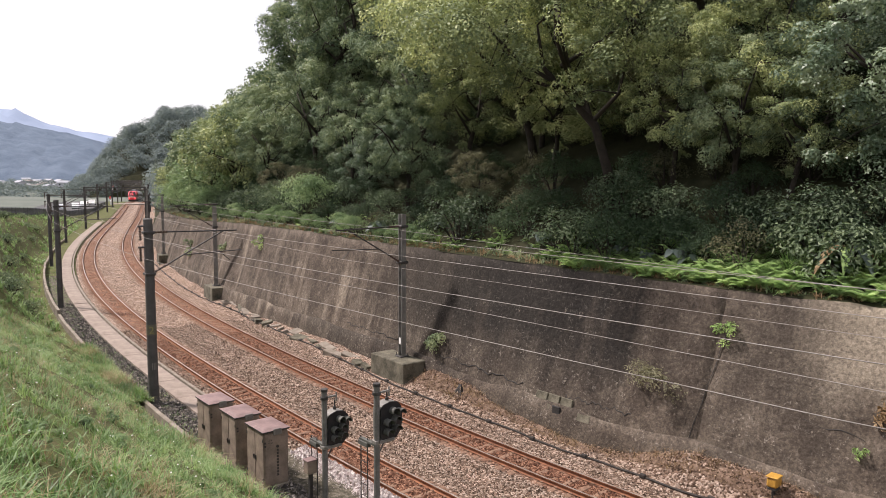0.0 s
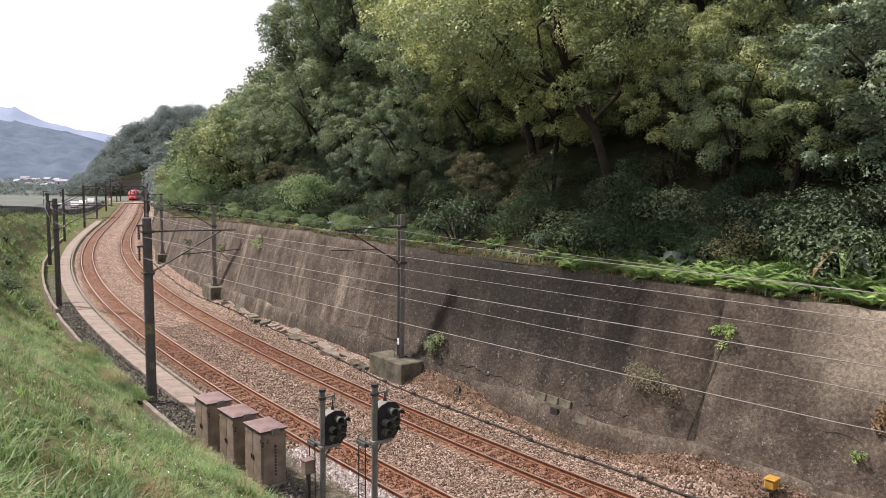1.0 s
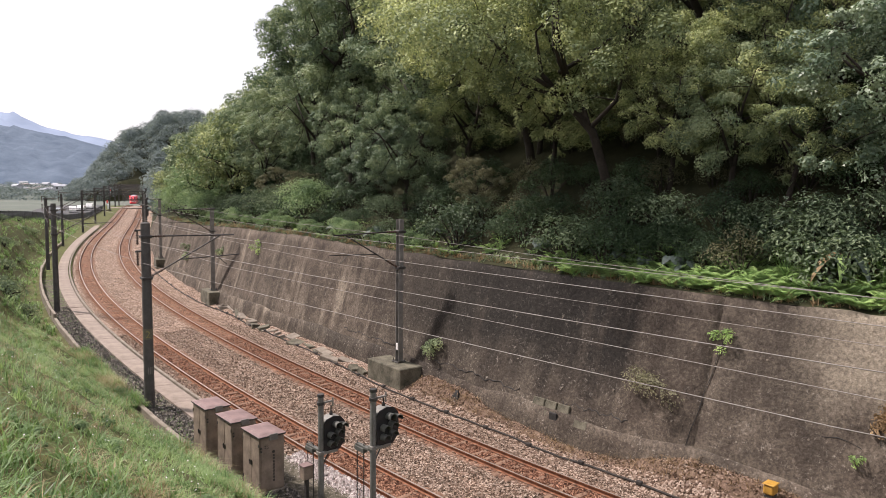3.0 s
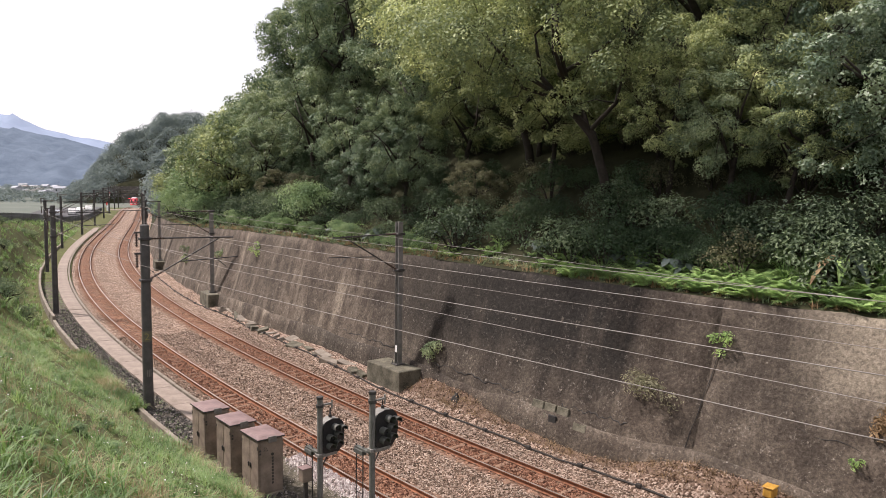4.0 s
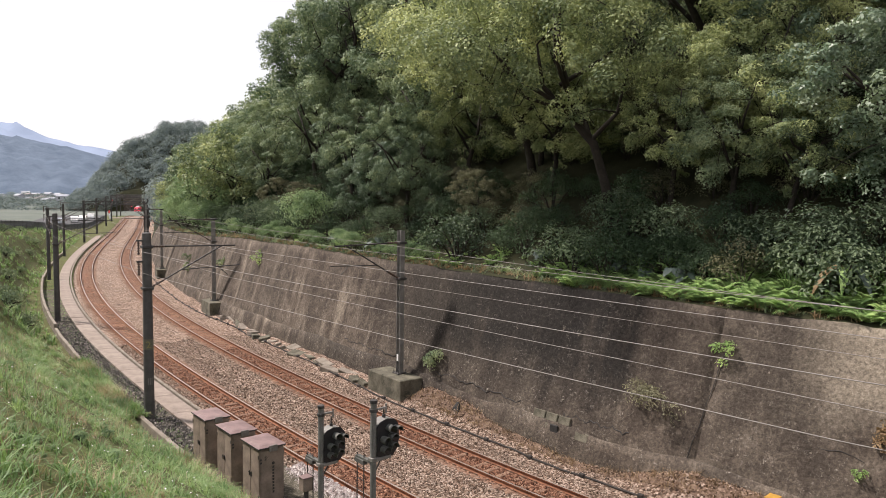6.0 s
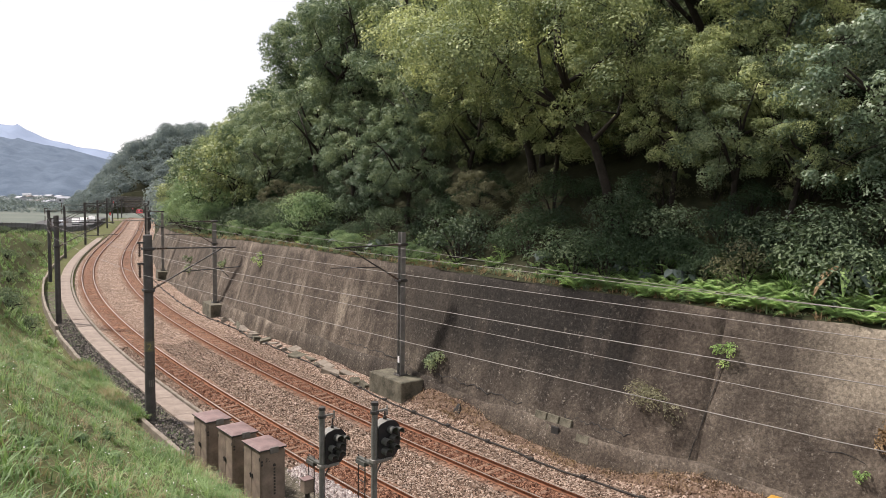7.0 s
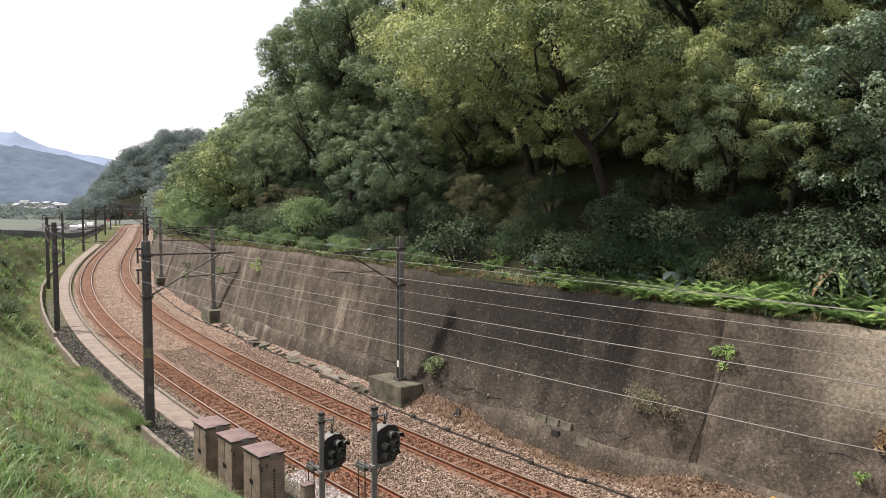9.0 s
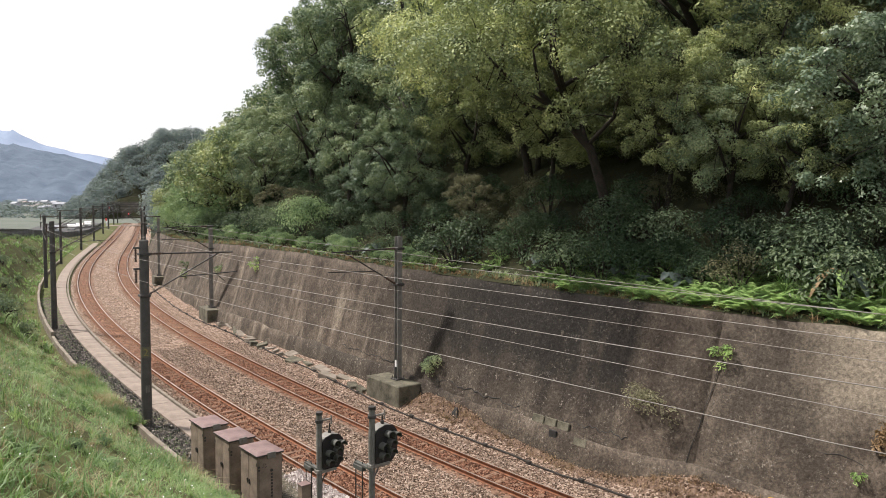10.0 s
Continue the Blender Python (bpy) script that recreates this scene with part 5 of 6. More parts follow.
    scatter("rim_weeds", kinds, poses, LEAF_GREEN, "green weeds along the top edge of the wall", "weeds")
    scatter("dry_rim_grass", kinds, dry, LEAF_DRY, "dry brown grass along the top edge of the wall", "dry grass")


def build_wall_plants():
    specs = [(-1.55, 4.7, 0.36, LEAF_FERN, 0.10, "small green bush growing from a crack in the wall"), (0.4, 2.75, 0.85, LEAF_PALE, 0.10, "dry straggly bush growing on the wall face"),
             (13.4, 1.75, 0.5, LEAF_GREEN, 0.13, "green bush beside the mast foundation"), (-6.75, 3.1, 0.42, LEAF_DRY, 0.14, "dry hanging creeper on the wall"), (-6.2, 1.9, 0.2, LEAF_FERN, 0.09, "small green bush on the wall face"),
             (45.5, 3.6, 0.4, LEAF_GREEN, 0.12, "small leafy creeper on the wall"), (57, 2.6, 0.6, LEAF_GREEN, 0.14, "small leafy creeper on the wall"), (37, 4.6, 0.5, LEAF_FERN, 0.1, "small leafy creeper on the wall")]
    for i, (s, z, rad, mat, leaf, label) in enumerate(specs):
        r = np.random.default_rng(50 + i)
        b = thing("wall_bush", Matrix.Translation(wall_place(s, z)), label, "bush", "bushes on the wall")
        n_out = -(st(s, 1.0) - st(s, 0.0))
        lobes = [(n_out * rad * 0.35 + r.normal(size=3) * rad * 0.5, np.array([rad * 0.5] * 3)) for _ in range(6)]
        part("foliage", cloud_mesh("foliage", lobe_leaves(lobes, 900, leaf, leaf * 0.45, r)), mat, b)
        w = Shape()
        for c, _ in lobes:
            w.tube([-n_out * 0.1, c * 0.5, c], [0.018, 0.012, 0.006], 4)
        part("branching", w, BARK, b)


def build_grass():
    rg = np.random.default_rng(41)
    r = random.Random(42)
    kinds = [grass_tuft(rg, 9, 0.42, 1.4, 0.012) for _ in range(6)]
    poses = []
    while len(poses) < 12500:
        s = r.uniform(-9, 31)
        o = -4.15 - 11.5 * r.random()
        if s < -4 and o > -9.5:
            continue
        if fbm(s, o, 0.5, 12.0) < -0.16 and r.random() < 0.85:
            continue
        edge = 1.0 if o < -4.6 else 0.6
        p = st(s, o, bank_z(s, o))
        if math.hypot(p[0], p[1]) < 2.0:
            continue
        poses.append((*p, r.uniform(0, 6.28), edge * r.uniform(0.45, 1.05) * (1 + 0.35 * fbm(s, o, 0.4, 3.0))))
    for i in range(900):
        s, o = r.uniform(-2, 12.6), -3.95 - 1.1 * r.random()
        poses.append((*st(s, o, max(-0.1, bank_z(s, o))), r.uniform(0, 6.28), r.uniform(0.8, 1.5)))
    for i in range(1100):
        s, o = r.uniform(17.5, 29.5), -3.78 - 0.9 * r.random()
        poses.append((*st(s, o, max(0.16, bank_z(s, o))), r.uniform(0, 6.28), r.uniform(0.8, 1.4)))
    straw = [p for i, p in enumerate(poses) if (i % 8 == 0) or (fbm(p[0], p[1], 0.3, 21.0) > 0.5 and i % 3) or (fbm(p[0], p[1], 0.6, 8.0) > 0.35 and i % 2)]
    taken = set(straw)
    poses = [p for p in poses if p not in taken]
    scatter("dry_bank_grass", [grass_tuft(rg, 8, 0.5, 1.5, 0.007) for _ in range(4)], straw, BLADE_DRY, "dry straw-coloured grass among the green on the embankment", "dry grass")
    scatter("bank_grass", kinds, poses, BLADE, "long green grass covering the near embankment slope", "grass")
    kinds = [grass_tuft(rg, 8, 0.6, 1.2, 0.04) for _ in range(5)]
    poses = []
    for i in range(4500):
        s = 30 + 120 * r.random() ** 1.3
        o = -4.4 - 22 * r.random() ** 1.2
        poses.append((*st(s, o, bank_z(s, o)), r.uniform(0, 6.28), r.uniform(0.5, 1.15) * (1.2 if fbm(s, o, 0.15, 5.0) > 0 else 0.7)))
    scatter("far_bank_grass", kinds, poses, BLADE, "rough green grass on the further embankment", "grass")
    # small white flowers in the near grass
    fl = []
    while len(fl) < 380:
        s, o = r.uniform(-5, 20), -5.2 - 8.5 * r.random()
        if fbm(s, o, 0.6, 30.0) < 0.1:
            continue
        fl.append((*st(s, o, bank_z(s, o) + r.uniform(0.12, 0.3)), r.uniform(0, 6.28), r.uniform(0.6, 1.3)))
    v = np.array([(0, 0, 0), (0.022, 0.01, 0.006), (0, 0.026, 0.012), (-0.024, 0.006, 0.0)])
    scatter("white_flowers", [(v, np.array([(0, 1, 2, 3)]))], fl, WHITE_PAINT, "tiny white flowers among the embankment grass", "flowers")
    # broad-leaved weeds in the near grass
    weed = shrub("bank_weed", 63, LEAF_LIME, "low broad-leaved weed in the embankment grass", 0.28, 0.3, 1500, 0.12)
    first = True
    for i in range(60):
        s, o = r.uniform(-6, 24), r.uniform(-13.5, -5)
        m = plant_at(s, o, r.uniform(0, 6.28), r.uniform(0.5, 1.1), 0.02, bank_z)
        if math.hypot(m.translation.x, m.translation.y) < 4:
            continue
        if first:
            weed.matrix_basis, first = m, False
        else:
            copy_thing(weed, m)
    # low scrub in the hollow behind the near bank
    sc = shrub("bank_scrub", 61, LEAF_GREEN, "low dark scrub in the hollow of the embankment", 1.0, 0.8, 160, 0.18)
    first = True
    for i in range(50):
        s, o = 33 + 70 * r.random() ** 1.2, r.uniform(-15, -5.8)
        m = plant_at(s, o, r.uniform(0, 6.28), r.uniform(0.5, 1.0), 0.1, bank_z)
        if first:
            sc.matrix_basis, first = m, False
        else:
            copy_thing(sc, m)
    # weeds in the gravel strip
    kinds = [grass_tuft(rg, 9, 0.14, 1.4, 0.008) for _ in range(4)]
    poses = [(*st(s, o, -0.09), r.uniform(0, 6.28), r.uniform(0.5, 1.4)) for s, o in ((r.uniform(12, 70), r.uniform(-3.9, -2.65)) for _ in range(900))]
    scatter("gravel_weeds", kinds, poses, BLADE, "small weeds in the gravel strip", "weeds")
    # dry stalks and twigs at the foot of the wall
    kinds = [grass_tuft(rg, 8, 0.4, 1.7, 0.009) for _ in range(4)]
    poses = [(*st(s, o, bed_z(s, o)), r.uniform(0, 6.28), r.uniform(0.5, 1.2)) for s, o in ((r.uniform(-9, 13.5), r.uniform(6.9, 7.6)) for _ in range(420))]
    scatter("dry_stalks", kinds, poses, LEAF_DRY, "dry brown stalks at the wall foot", "dry grass")


def build_far_woods():
    r = np.random.default_rng(77)
    P = []
    lobes = []
    for s in np.arange(122, 500, 5.2):
        for o in (10.5, 15, 20, 26, 33, 41):
            ss, oo = s + r.uniform(-2, 2), o + r.uniform(-2, 2)
            lobes.append((st(ss, oo, hill_z(ss, oo) + r.uniform(2.0, 7.5)), np.array([3.2, 3.2, 3.0]) * r.uniform(0.8, 1.3)))
    for s in np.arange(350, 500, 4.6):
        for o in np.arange(-27, 10, 4.4):
            ss, oo = s + r.uniform(-2, 2), o + r.uniform(-2, 2)
            if ss < 366 and -9.5 < oo:
                continue
            lobes.append((st(ss, oo, tunnel_hill_z(ss, oo) + r.uniform(1.5, 7.0)), np.array([3.0, 3.0, 2.6]) * r.uniform(0.8, 1.3)))
    P = lobe_leaves(lobes, 50, 0.6, 0.5, r, shape=leaf_tris)
    solid("far_woods", cloud_mesh("far_woods", P, 3), LEAF_HAZED, "far broadleaf woods covering the hill by the tunnel, haze in their colour", "woods", kind="stuff")


build_trees()
build_shrubs()
build_low_plants()
build_wall_plants()
build_grass()
build_far_woods()


# ---------------------------------------------------------------- tunnel, crossing, road, town
PORTAL = 362.0


def build_portal():
    t = thing("tunnel_portal", at(PORTAL, 2.14, 0), "dark concrete tunnel mouth across both tracks", "tunnel", kind="structure")
    w, spring, n = 4.6, 3.0, 14
    arch = [(-w, -0.4), (-w, spring)] + [(-w * math.cos(math.pi * i / n), spring + 3.4 * math.sin(math.pi * i / n)) for i in range(1, n)] + [(w, spring), (w, -0.4)]
    out = [(-9.5, -0.4), (-9.5, spring)] + [(-9.5 * math.cos(math.pi * i / n) if abs(math.cos(math.pi * i / n)) > 0.75 else -9.5 * math.cos(math.pi * i / n), 9.2) for i in range(1, n)] + [(9.5, spring), (9.5, -0.4)]
    k = len(arch)
    vs = [(x, 0, z) for x, z in arch] + [(x, 0, z) for x, z in out] + [(x, 1.0, z) for x, z in out]
    fs = [(i, i + 1, k + i + 1, k + i) for i in range(k - 1)] + [(k + i, k + i + 1, 2 * k + i + 1, 2 * k + i) for i in range(k - 1)]
    part("face", Shape().add(vs, fs), MOSSY, t)
    vs, fs = [], []
    ys = [0] + [10 * i for i in range(1, 20)]
    for y in ys:
        p0 = at(PORTAL, 2.14, 0).inverted() @ at(PORTAL + y, 2.14, 0)
        vs += [p0 @ Vector((x, 0, z)) for x, z in arch]
    for j in range(len(ys) - 1):
        fs += [(j * k + i, j * k + i + 1, (j + 1) * k + i + 1, (j + 1) * k + i) for i in range(k - 1)]
    fs.append(tuple(range((len(ys) - 1) * k, len(ys) * k)))
    part("lining", Shape().add(vs, fs), NEAR_BLACK, t)
    glow = Mat("red_signal_glow")
    glow.b.inputs["Base Color"].default_value = (0.5, 0.02, 0.02, 1)
    glow.b.inputs["Emission Color"].default_value = (1, 0.05, 0.05, 1)
    glow.b.inputs["Emission Strength"].default_value = 6.0
    for s, o, z in ((349, -2.6, 3.6),):
        g = thing("block_signal", at(s, o, -0.2), "small signal post showing a red light by the tunnel", "railway signal")
        part("post", Shape().rod((0, 0, 0), (0, 0, z + 0.7), 0.09), STEEL, g)
        part("head", Shape().box(-0.28, -0.15, z - 0.5, 0.28, 0.12, z + 0.9, 0.08), BLACK, g)
        part("lamp", Shape().rod((0, -0.15, z + 0.4), (0, -0.22, z + 0.4), 0.22, n=12), glow.m, g, "lit red lamp")


def build_crossing():
    c = thing("level_crossing", at(226, 2.1, 0), "pale concrete level crossing deck across both tracks", "level crossing", kind="structure")
    for x0, x1 in ((-6.5, -2.85), (-2.55, -1.7), (-1.45, 1.5), (1.75, 2.6), (2.9, 5.2)):
        part("deck_panel", Shape().box(x0, -2.6, -0.25, x1, 2.6, -0.012, 0.01), SLAB, c)
    red = plain("red_barrier_paint", (0.5, 0.04, 0.04), (0.65, 0.08, 0.07), 2, 0.6)
    for s, o in ((222, -4.3), (229, -4.6)):
        g = thing("crossing_barrier", at(s, o, -0.3), "raised red and white level crossing barrier with its drive box", "barrier", "crossing barriers")
        part("drive_box", Shape().box(-0.35, -0.3, 0, 0.35, 0.3, 1.3, 0.04), WHITE_PAINT, g)
        for k in range(6):
            part("boom_section", Shape().rod((0.1 + 0.1 * k, 0, 1.2 + 0.8 * k), (0.2 + 0.1 * k, 0, 2.0 + 0.8 * k), 0.07), red if k % 2 else WHITE_PAINT, g)
        part("lamp_box", Shape().box(-0.5, -0.1, 1.8, -0.1, 0.1, 2.4, 0.04), red, g)


def build_fence():
    knots = [(46, -10.6, 5.3), (60, -10.4, 5.1), (80, -10.2, 4.6), (115, -9.9, 2.85), (148, -8.2, 0.7), (172, -6.0, 0.0), (214, -5.4, -0.1)]
    f = thing("road_barrier", Matrix.Identity(4), "long dark lattice road barrier along the embankment crest", "fence")
    for (s0, o0, z0), (s1, o1, z1) in zip(knots[:-1], knots[1:]):
        n = max(3, int(abs(s1 - s0) / 3))
        for i in range(n):
            a = V(*[p + (q - p) * i / n for p, q in zip((s0, o0, z0), (s1, o1, z1))])
            b = V(*[p + (q - p) * (i + 1) / n for p, q in zip((s0, o0, z0), (s1, o1, z1))])
            part("post", Shape().rod(a - Vector((0, 0, 0.5)), a + Vector((0, 0, 1.2)), 0.06, n=6), FENCE, f)
            sh = Shape()
            for k in range(7):
                h = Vector((0, 0, 0.05 + 0.17 * k))
                sh.rod(a + h, b + h, 0.07, n=4, caps=False)
            for k in range(6):
                p = a.lerp(b, k / 6)
                sh.rod(p, p + Vector((0, 0, 1.1)), 0.03, n=4, caps=False)
            part("lattice_panel", sh, FENCE, f)


def car(s, o, turn, body_mat, label):
    c = thing("parked_car", at(s, o, 0.0, turn), label, "car", "cars on the road")
    prof = [(-2.1, 0.35), (-2.15, 0.8), (-1.9, 0.95), (-1.5, 1.45), (0.5, 1.5), (1.1, 1.0), (2.0, 0.85), (2.1, 0.4)]
    n = len(prof)
    vs = [(-0.85, y, z) for y, z in prof] + [(0.85, y, z) for y, z in prof]
    part("body", Shape().add(vs, [tuple(range(n)), tuple(reversed(range(n, 2 * n)))] + [(i, n + i, n + (i + 1) % n, (i + 1) % n) for i in range(n)]), body_mat, c)
    for sg in (-1, 1):
        part("side_window", Shape().box(sg * 0.85, -1.45, 1.0, sg * 0.862, 0.6, 1.38), GLASSY, c)
    for x in (-0.75, 0.75):
        for y in (-1.3, 1.3):
            part("wheel", Shape().rod((x - 0.1, y, 0.32), (x + 0.1, y, 0.32), 0.32, n=14), RUBBER, c)


def build_road():
    ss = list(np.arange(140, 300, 6.0))
    sheet("road", ss, [-22, -16, -11, -7.6], lambda s, o: 0.04, ROAD, "grey asphalt road beside the railway", "road")
    for s, o, a, m, l in ((196, -11.5, 5, WHITE_PAINT, "white car on the road beside the railway"), (205, -10.2, 175, WHITE_PAINT, "white car on the road beside the railway"), (188, -14.0, 8, TRAIN_GREY, "silver car on the road beside the railway"), (217, -9.0, 0, WHITE_PAINT, "white van-like car on the road beside the railway")):
        car(s, o, a, m, l)


def house(x, y, z, turn, w, d, h, wall, roof, label):
    m = Matrix.Translation((x, y, z)) @ Matrix.Rotation(turn, 4, "Z")
    g = thing("house", m, label, "house", "houses of the valley town")
    part("walls", Shape().box(-w / 2, -d / 2, -1, w / 2, d / 2, h), wall, g)
    e = 0.5
    part("roof", Shape().add([(-w / 2 - e, -d / 2 - e, h), (w / 2 + e, -d / 2 - e, h), (w / 2 + e, d / 2 + e, h), (-w / 2 - e, d / 2 + e, h), (-w / 2 - e, 0, h + d * 0.25), (w / 2 + e, 0, h + d * 0.25)], [(0, 1, 5, 4), (2, 3, 4, 5), (0, 4, 3), (1, 2, 5), (0, 3, 2, 1)]), roof, g)
    k = max(2, int(w / 3))
    for st_ in range(int(h // 3)):
        for i in range(k):
            xx = -w / 2 + w * (i + 0.5) / k
            part("window", Shape().box(xx - 0.6, -d / 2 - 0.06, st_ * 3 + 0.9, xx + 0.6, -d / 2 + 0.02, st_ * 3 + 2.2), GLASSY, g)


def build_town():
    r = random.Random(3)
    grey = plain("grey_house_wall", (0.3, 0.31, 0.33), (0.45, 0.46, 0.48), 0.2, 0.85)
    for i in range(44):
        y = r.uniform(620, 860)
        x = y * r.uniform(-0.64, -0.50)
        house(x, y, -6.8, r.uniform(-0.6, 0.6), r.uniform(5, 9), r.uniform(5, 7), r.choice([3.2, 6.2, 3.2]), r.choice([WHITE_PAINT, grey, grey]), r.choice([ROOF_GREY, ROOF_GREY, ROOF_RED]), "small pale house with a pitched roof in the valley town")


def build_valley_trees():
    r = np.random.default_rng(88)
    lobes = []
    for i in range(150):
        y = r.uniform(330, 840)
        x = y * r.uniform(-0.66, -0.47)
        q = r.uniform(2.0, 4.0)
        lobes.append((np.array([x, y, -5.0 + q * 0.4]), np.array([q * 1.6, q * 1.2, q])))
    solid("valley_trees", cloud_mesh("valley_trees", lobe_leaves(lobes, 14, 1.2, 0.9, r, shape=leaf_tris), 3), LEAF_HAZED, "scattered trees and hedges in the valley, haze put into their colour", "trees", kind="stuff")


build_valley_trees()
build_portal()
build_crossing()
build_fence()
build_road()
build_town()


# ---------------------------------------------------------------- train
def carriage(tail):
    g = thing("train_locomotive" if tail else "passenger_carriage", Matrix.Identity(4), "red streamlined locomotive at the tail of the train" if tail else "grey passenger carriage with a dark window band", "train", "train")
    L = 19.0
    prof = [(-1.4, 0.95), (-1.45, 1.6), (-1.45, 3.0), (-1.15, 3.7), (0, 3.95), (1.15, 3.7), (1.45, 3.0), (1.45, 1.6), (1.4, 0.95)]
    n = len(prof)
    ys = [-9.5, -9.2, -7.6, -7.0, 9.5] if tail else [-9.5, 9.5]
    scl = [(0.82, 0.42), (0.9, 0.55), (0.98, 0.95), (1.0, 1.0), (1.0, 1.0)] if tail else [(1, 1), (1, 1)]
    vs = []
    for y, (a, b) in zip(ys, scl):
        vs += [(x * a, y, 0.95 + (z - 0.95) * b) for x, z in prof]
    fs = [(j * n + i, j * n + (i + 1) % n, (j + 1) * n + (i + 1) % n, (j + 1) * n + i) for j in range(len(ys) - 1) for i in range(n)]
    fs += [tuple(range(n)), tuple(reversed(range((len(ys) - 1) * n, len(ys) * n)))]
    part("body", Shape().add(vs, fs), TRAIN_RED if tail else TRAIN_GREY, g)
    if tail:
        part("windscreen", Shape().add([(-1.0, -9.16, 2.55), (1.0, -9.16, 2.55), (0.85, -7.75, 3.62), (-0.85, -7.75, 3.62)], [(0, 1, 2, 3)]).box(-0.9, -8.0, 3.0, 0.9, -7.7, 3.5), GLASSY, g, "dark sloping windscreen")
        part("white_stripe", Shape().box(-1.22, -9.62, 1.75, 1.22, -9.4, 2.0, 0.05), TRAIN_WHITE, g, "white stripe")
        lamp = Mat("train_tail_glow")
        lamp.b.inputs["Base Color"].default_value = (0.6, 0.03, 0.03, 1)
        lamp.b.inputs["Emission Color"].default_value = (1, 0.1, 0.08, 1)
        lamp.b.inputs["Emission Strength"].default_value = 4.0
        for x in (-0.85, 0.85):
            part("tail_lamp", Shape().rod((x, -9.5, 1.5), (x, -9.6, 1.5), 0.14, n=10), lamp.m, g, "lit red tail lamp")
        part("roof_panel", Shape().box(-0.9, -6.0, 3.86, 0.9, 8.8, 4.05, 0.06), TRAIN_GREY, g)
    else:
        part("roof_unit", Shape().box(-0.8, -6.0, 3.88, 0.8, 6.0, 4.15, 0.08), STEEL_LIT, g)
    part("skirt", Shape().box(-1.3, -9.0, 0.35, 1.3, 9.0, 0.95, 0.05), STEEL, g)
    for sg in (-1, 1):
        for k in range(9):
            y = -6.4 + k * 1.7
            part("window", Shape().box(sg * 1.452, y - 0.62, 2.0, sg * 1.47, y + 0.62, 2.85), GLASSY, g)
    for y in (-6.3, 6.3):
        b = part("bogie", Shape().box(-1.0, y - 1.4, 0.3, 1.0, y + 1.4, 0.6, 0.05), BLACK, g)
        for x in (-0.567, 0.567):
            for d in (-1.05, 1.05):
                part("wheel", Shape().rod((x - 0.06, y + d, 0.43), (x + 0.06, y + d, 0.43), 0.43, n=16), STEEL, b)
    return g


TRAIN = [carriage(True)] + [carriage(False) for _ in range(4)]


# ---------------------------------------------------------------- small repeated pieces
def build_slabs():
    path = thing("cable_trough_path", Matrix.Identity(4), "walkway of pale concrete cable trough lids beside the track", "path", kind="structure")
    sh = Shape().box(-0.48, -1.492, -0.16, 0.48, 1.492, 0.0, 0.004)
    me = sh.mesh("slab")
    me.materials.append(SLAB)
    r = random.Random(8)
    for i in range(42):
        s = 16.2 + i * 3.0 + (0.12 if i > 8 else 0.0) + (0.12 if i > 9 else 0.0)
        ob = new("slab", me)
        ob.parent = path
        ob.matrix_basis = at(s, -2.13 + r.uniform(-0.01, 0.01), 0.02 + r.uniform(-0.003, 0.003), r.uniform(-0.12, 0.12))
    short = Shape().box(-0.48, -0.49, -0.16, 0.48, 0.49, 0.0, 0.006).mesh("slab")
    short.materials.append(SLAB)
    for s in (12.6, 13.7):
        ob = new("slab", short)
        ob.parent = path
        ob.matrix_basis = at(s, -2.15 + r.uniform(-0.05, 0.05), 0.0, r.uniform(-4, 4))


def build_edging():
    edge = thing("path_edging", Matrix.Identity(4), "narrow weathered concrete edging between the path and the ballast", "edging", kind="structure")
    me = Shape().box(-0.07, -0.99, -0.3, 0.07, 0.99, 0.07, 0.015).mesh("edging_segment")
    me.materials.append(KERB)
    for i in range(60):
        ob = new("edging_segment", me)
        ob.parent = edge
        ob.matrix_basis = at(15.6 + 2.0 * i, -1.5, 0.0)


def build_sleepers():
    me = sleeper_shape().mesh("sleeper")
    me.materials.append(SLEEPER)
    r = random.Random(2)
    v0 = np.array([v.co[:] for v in me.vertices])
    for track, off in zip(TRACKS, (0.0, TRACK_GAP)):
        rest_v, rest_f = [], []
        for i in range(520):
            s = -22 + i * 0.6
            m = at(s + r.uniform(-0.03, 0.03), off, r.uniform(-0.012, 0.012), r.uniform(-0.8, 0.8))
            if i < 180:
                ob = new("sleeper", me)
                ob.parent = track
                ob.matrix_basis = m
            else:
                n = len(rest_v)
                rest_v += [m @ Vector(p) for p in v0]
                rest_f += [tuple(k + n for k in p.vertices) for p in me.polygons]
        far = bpy.data.meshes.new("distant_sleeper_run")
        far.from_pydata(rest_v, [], rest_f)
        tagged(part("distant_sleeper_run", far, SLEEPER, track), kind="stuff")


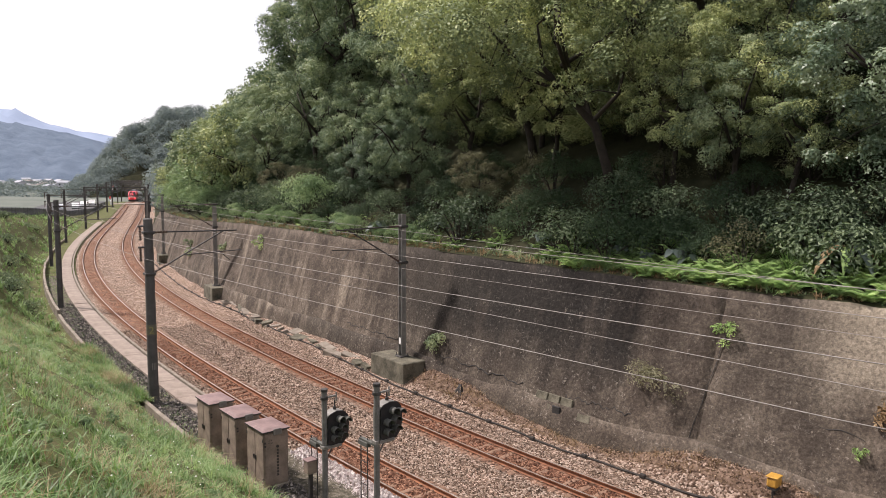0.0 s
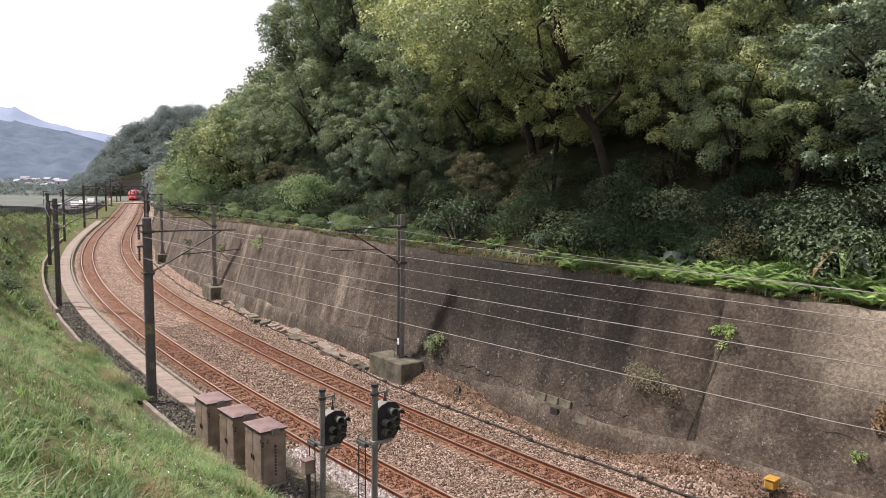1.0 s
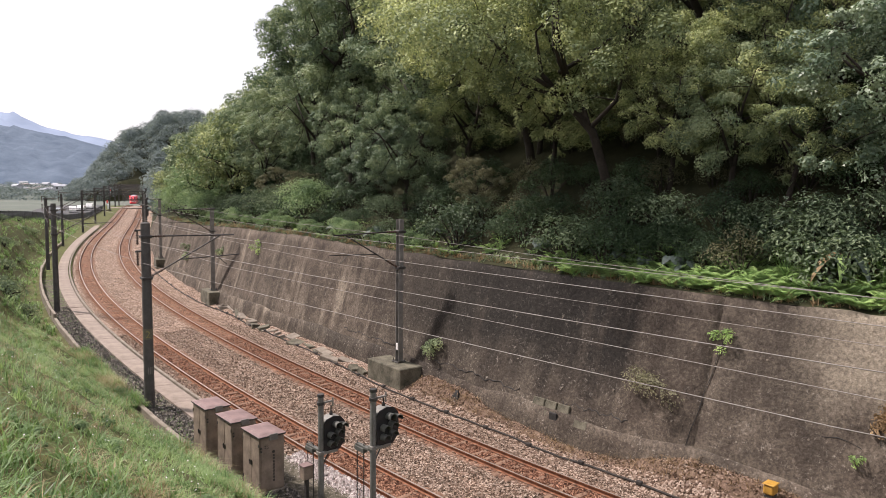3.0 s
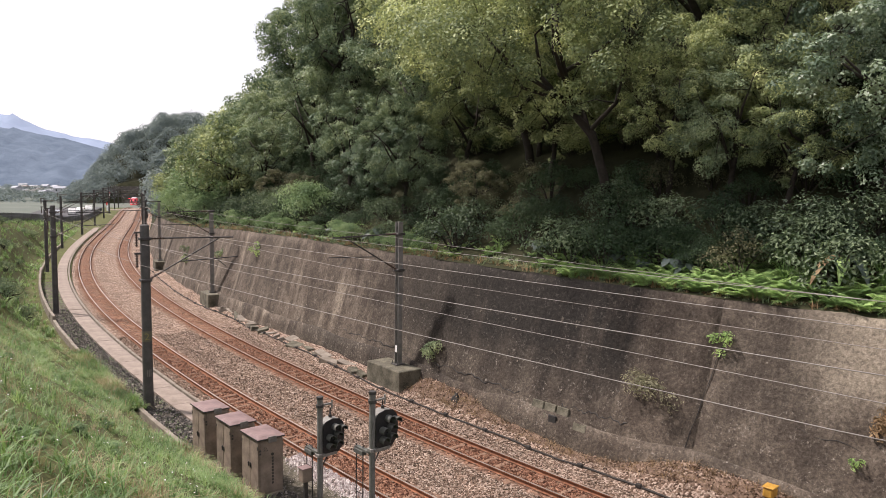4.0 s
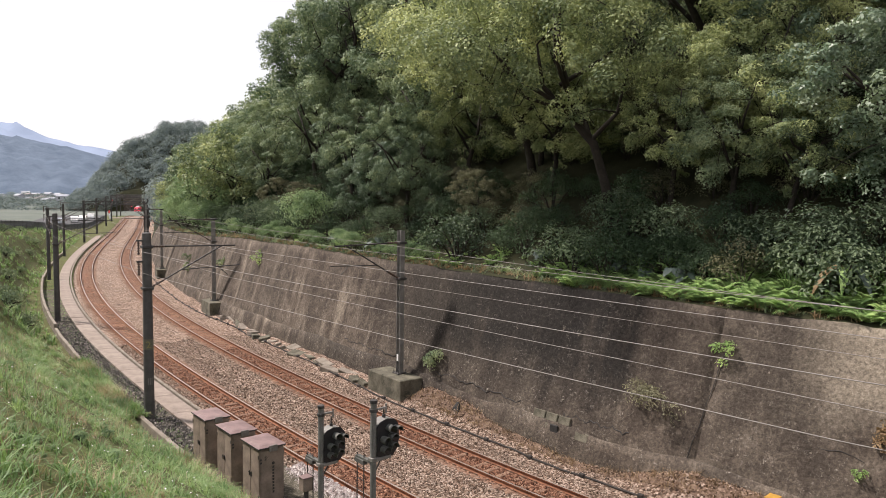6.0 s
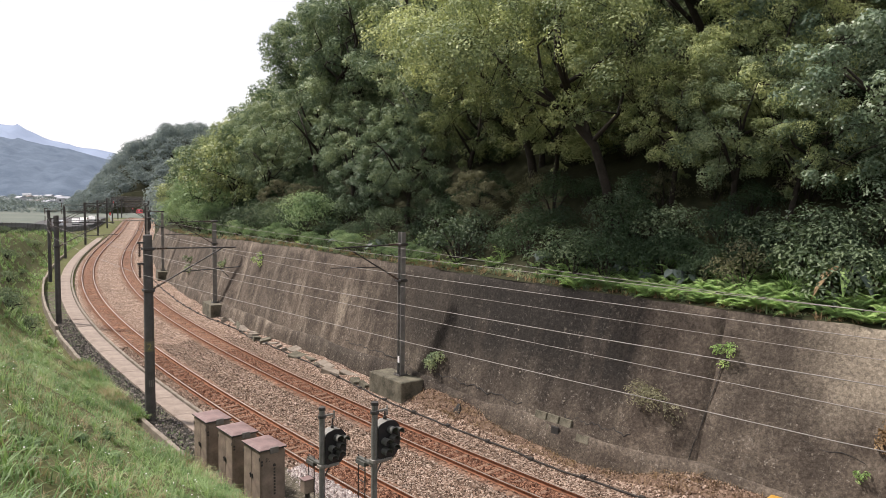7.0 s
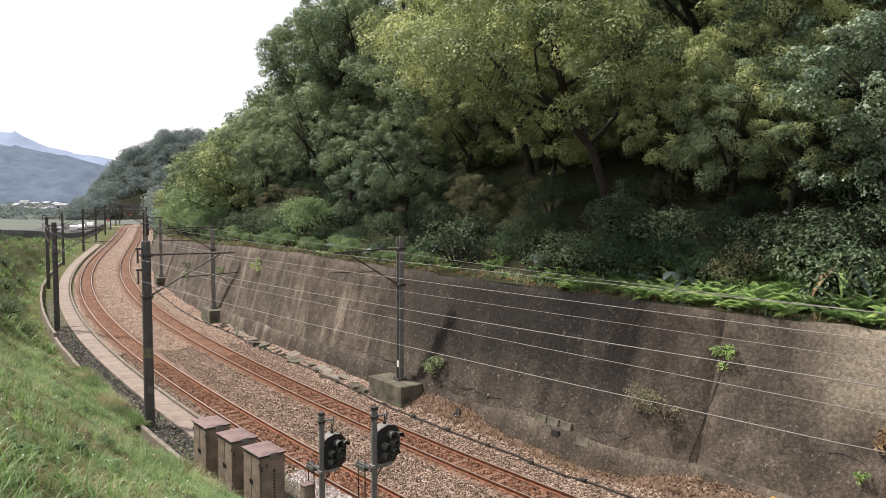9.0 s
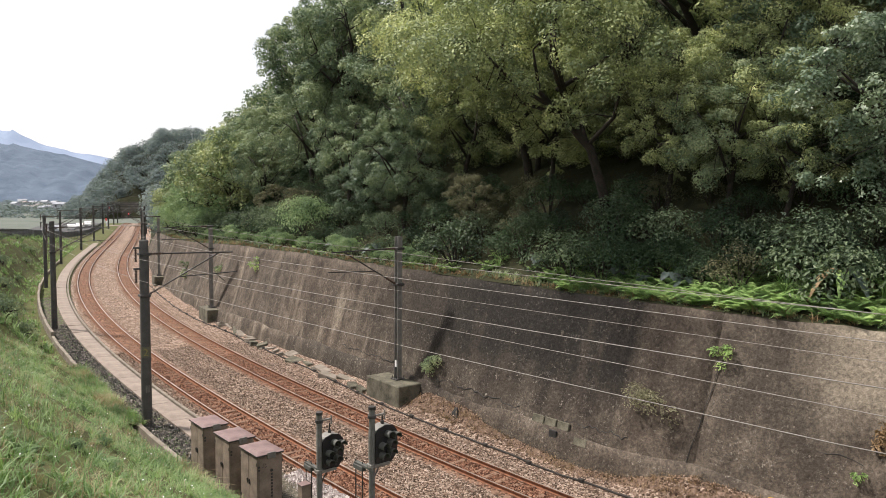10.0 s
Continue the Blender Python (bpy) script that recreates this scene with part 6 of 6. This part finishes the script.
def build_stones():
    r = np.random.default_rng(19)
    base = np.array([(1, 0, 0), (0, 1, 0), (-1, 0, 0), (0, -1, 0), (0, 0, 1), (0, 0, -1)], float)
    tri = np.array([(0, 1, 4), (1, 2, 4), (2, 3, 4), (3, 0, 4), (1, 0, 5), (2, 1, 5), (3, 2, 5), (0, 3, 5)])

    def heap(name, n, s0, s1, o0, o1, size, material, label, lift=0.0):
        s, o = r.uniform(s0, s1, n), r.uniform(o0, o1, n)
        z = np.array([bed_z(a, b) for a, b in zip(s, o)])
        c = st(s, o, z + lift)
        v = base[None] * (1 + 0.5 * r.normal(size=(n, 6, 1)).clip(-1, 1)) * (size * r.uniform(0.6, 1.4, (n, 1, 1))) * r.uniform(0.6, 1.2, (n, 1, 3))
        v = v + 0.25 * size * r.normal(size=(n, 6, 3)) + c[:, None]
        f = tri[None] + (np.arange(n) * 6)[:, None, None]
        solid(name, np_mesh(name, v.reshape(-1, 3), f.reshape(-1, 3)), material, label, "gravel", kind="stuff")

    mix = Mat("loose_stones", 0.95, 0, 0.15)
    g = mix.t.nodes.new("ShaderNodeNewGeometry")
    mix.colour(mix.ramp(g.outputs["Random Per Island"], [(0.0, (0.045, 0.032, 0.022)), (0.35, (0.15, 0.105, 0.078)), (0.7, (0.29, 0.215, 0.165)), (1.0, (0.55, 0.45, 0.37))]))
    rust = Mat("rusty_stones", 0.95, 0, 0.15)
    g = rust.t.nodes.new("ShaderNodeNewGeometry")
    rust.colour(rust.ramp(g.outputs["Random Per Island"], [(0.0, (0.05, 0.024, 0.016)), (0.5, (0.165, 0.078, 0.048)), (1.0, (0.36, 0.20, 0.135))]))
    pale = Mat("fresh_pale_stones", 0.95, 0, 0.15)
    g = pale.t.nodes.new("ShaderNodeNewGeometry")
    pale.colour(pale.ramp(g.outputs["Random Per Island"], [(0.0, (0.28, 0.23, 0.215)), (0.5, (0.45, 0.39, 0.37)), (1.0, (0.65, 0.6, 0.57))]))
    dark = Mat("dark_stones", 0.9, 0, 0.2)
    g = dark.t.nodes.new("ShaderNodeNewGeometry")
    dark.colour(dark.ramp(g.outputs["Random Per Island"], [(0.0, (0.035, 0.033, 0.03)), (0.6, (0.11, 0.10, 0.09)), (1.0, (0.34, 0.30, 0.27))]))
    brown = Mat("fallen_leaf_browns", 0.95, 0, 0.15)
    g = brown.t.nodes.new("ShaderNodeNewGeometry")
    brown.colour(brown.ramp(g.outputs["Random Per Island"], [(0.0, (0.055, 0.038, 0.027)), (0.5, (0.18, 0.118, 0.083)), (1.0, (0.42, 0.31, 0.235))]))
    heap("wall_foot_stones", 7000, -10, 15, 6.95, 7.95, 0.03, brown.m, "brown stones in the litter at the wall foot", 0.03)
    heap("loose_ballast", 24000, -9, 34, 1.0, 3.35, 0.033, mix.m, "loose grey and pink ballast stones between the tracks")
    heap("ballast_shoulder", 12000, -9, 34, 5.2, 6.9, 0.033, mix.m, "loose brown ballast stones beside the wall")
    heap("rusty_ballast_stones", 7000, -9, 30, -0.5, 0.5, 0.038, rust.m, "rust-stained ballast stones between the rails")
    heap("rusty_ballast_stones", 7000, -9, 30, TRACK_GAP - 0.5, TRACK_GAP + 0.5, 0.038, rust.m, "rust-stained ballast stones between the rails")
    heap("outer_ballast", 4000, 6, 34, -1.45, -0.65, 0.042, mix.m, "loose ballast stones beside the outer rail")
    heap("dark_gravel", 12000, 2, 46, -3.9, -2.6, 0.05, dark.m, "dark gravel round the relay cabinets", 0.21)
    heap("fresh_ballast", 9000, -3, 9.5, -2.3, -0.75, 0.045, pale.m, "fresh pale ballast heaped beside the signals", 0.12)


build_slabs()
build_edging()
build_sleepers()
build_stones()


# ---------------------------------------------------------------- motion
def motions():
    for k, car_ in enumerate(TRAIN):
        rows = []
        for i in range(21):
            t = i * 0.5
            s = 279.5 + 12.4 * t + 19.6 * k
            rows.append((t, at(s, 0.0, 0.0)))
        walk(car_, rows)


motions()
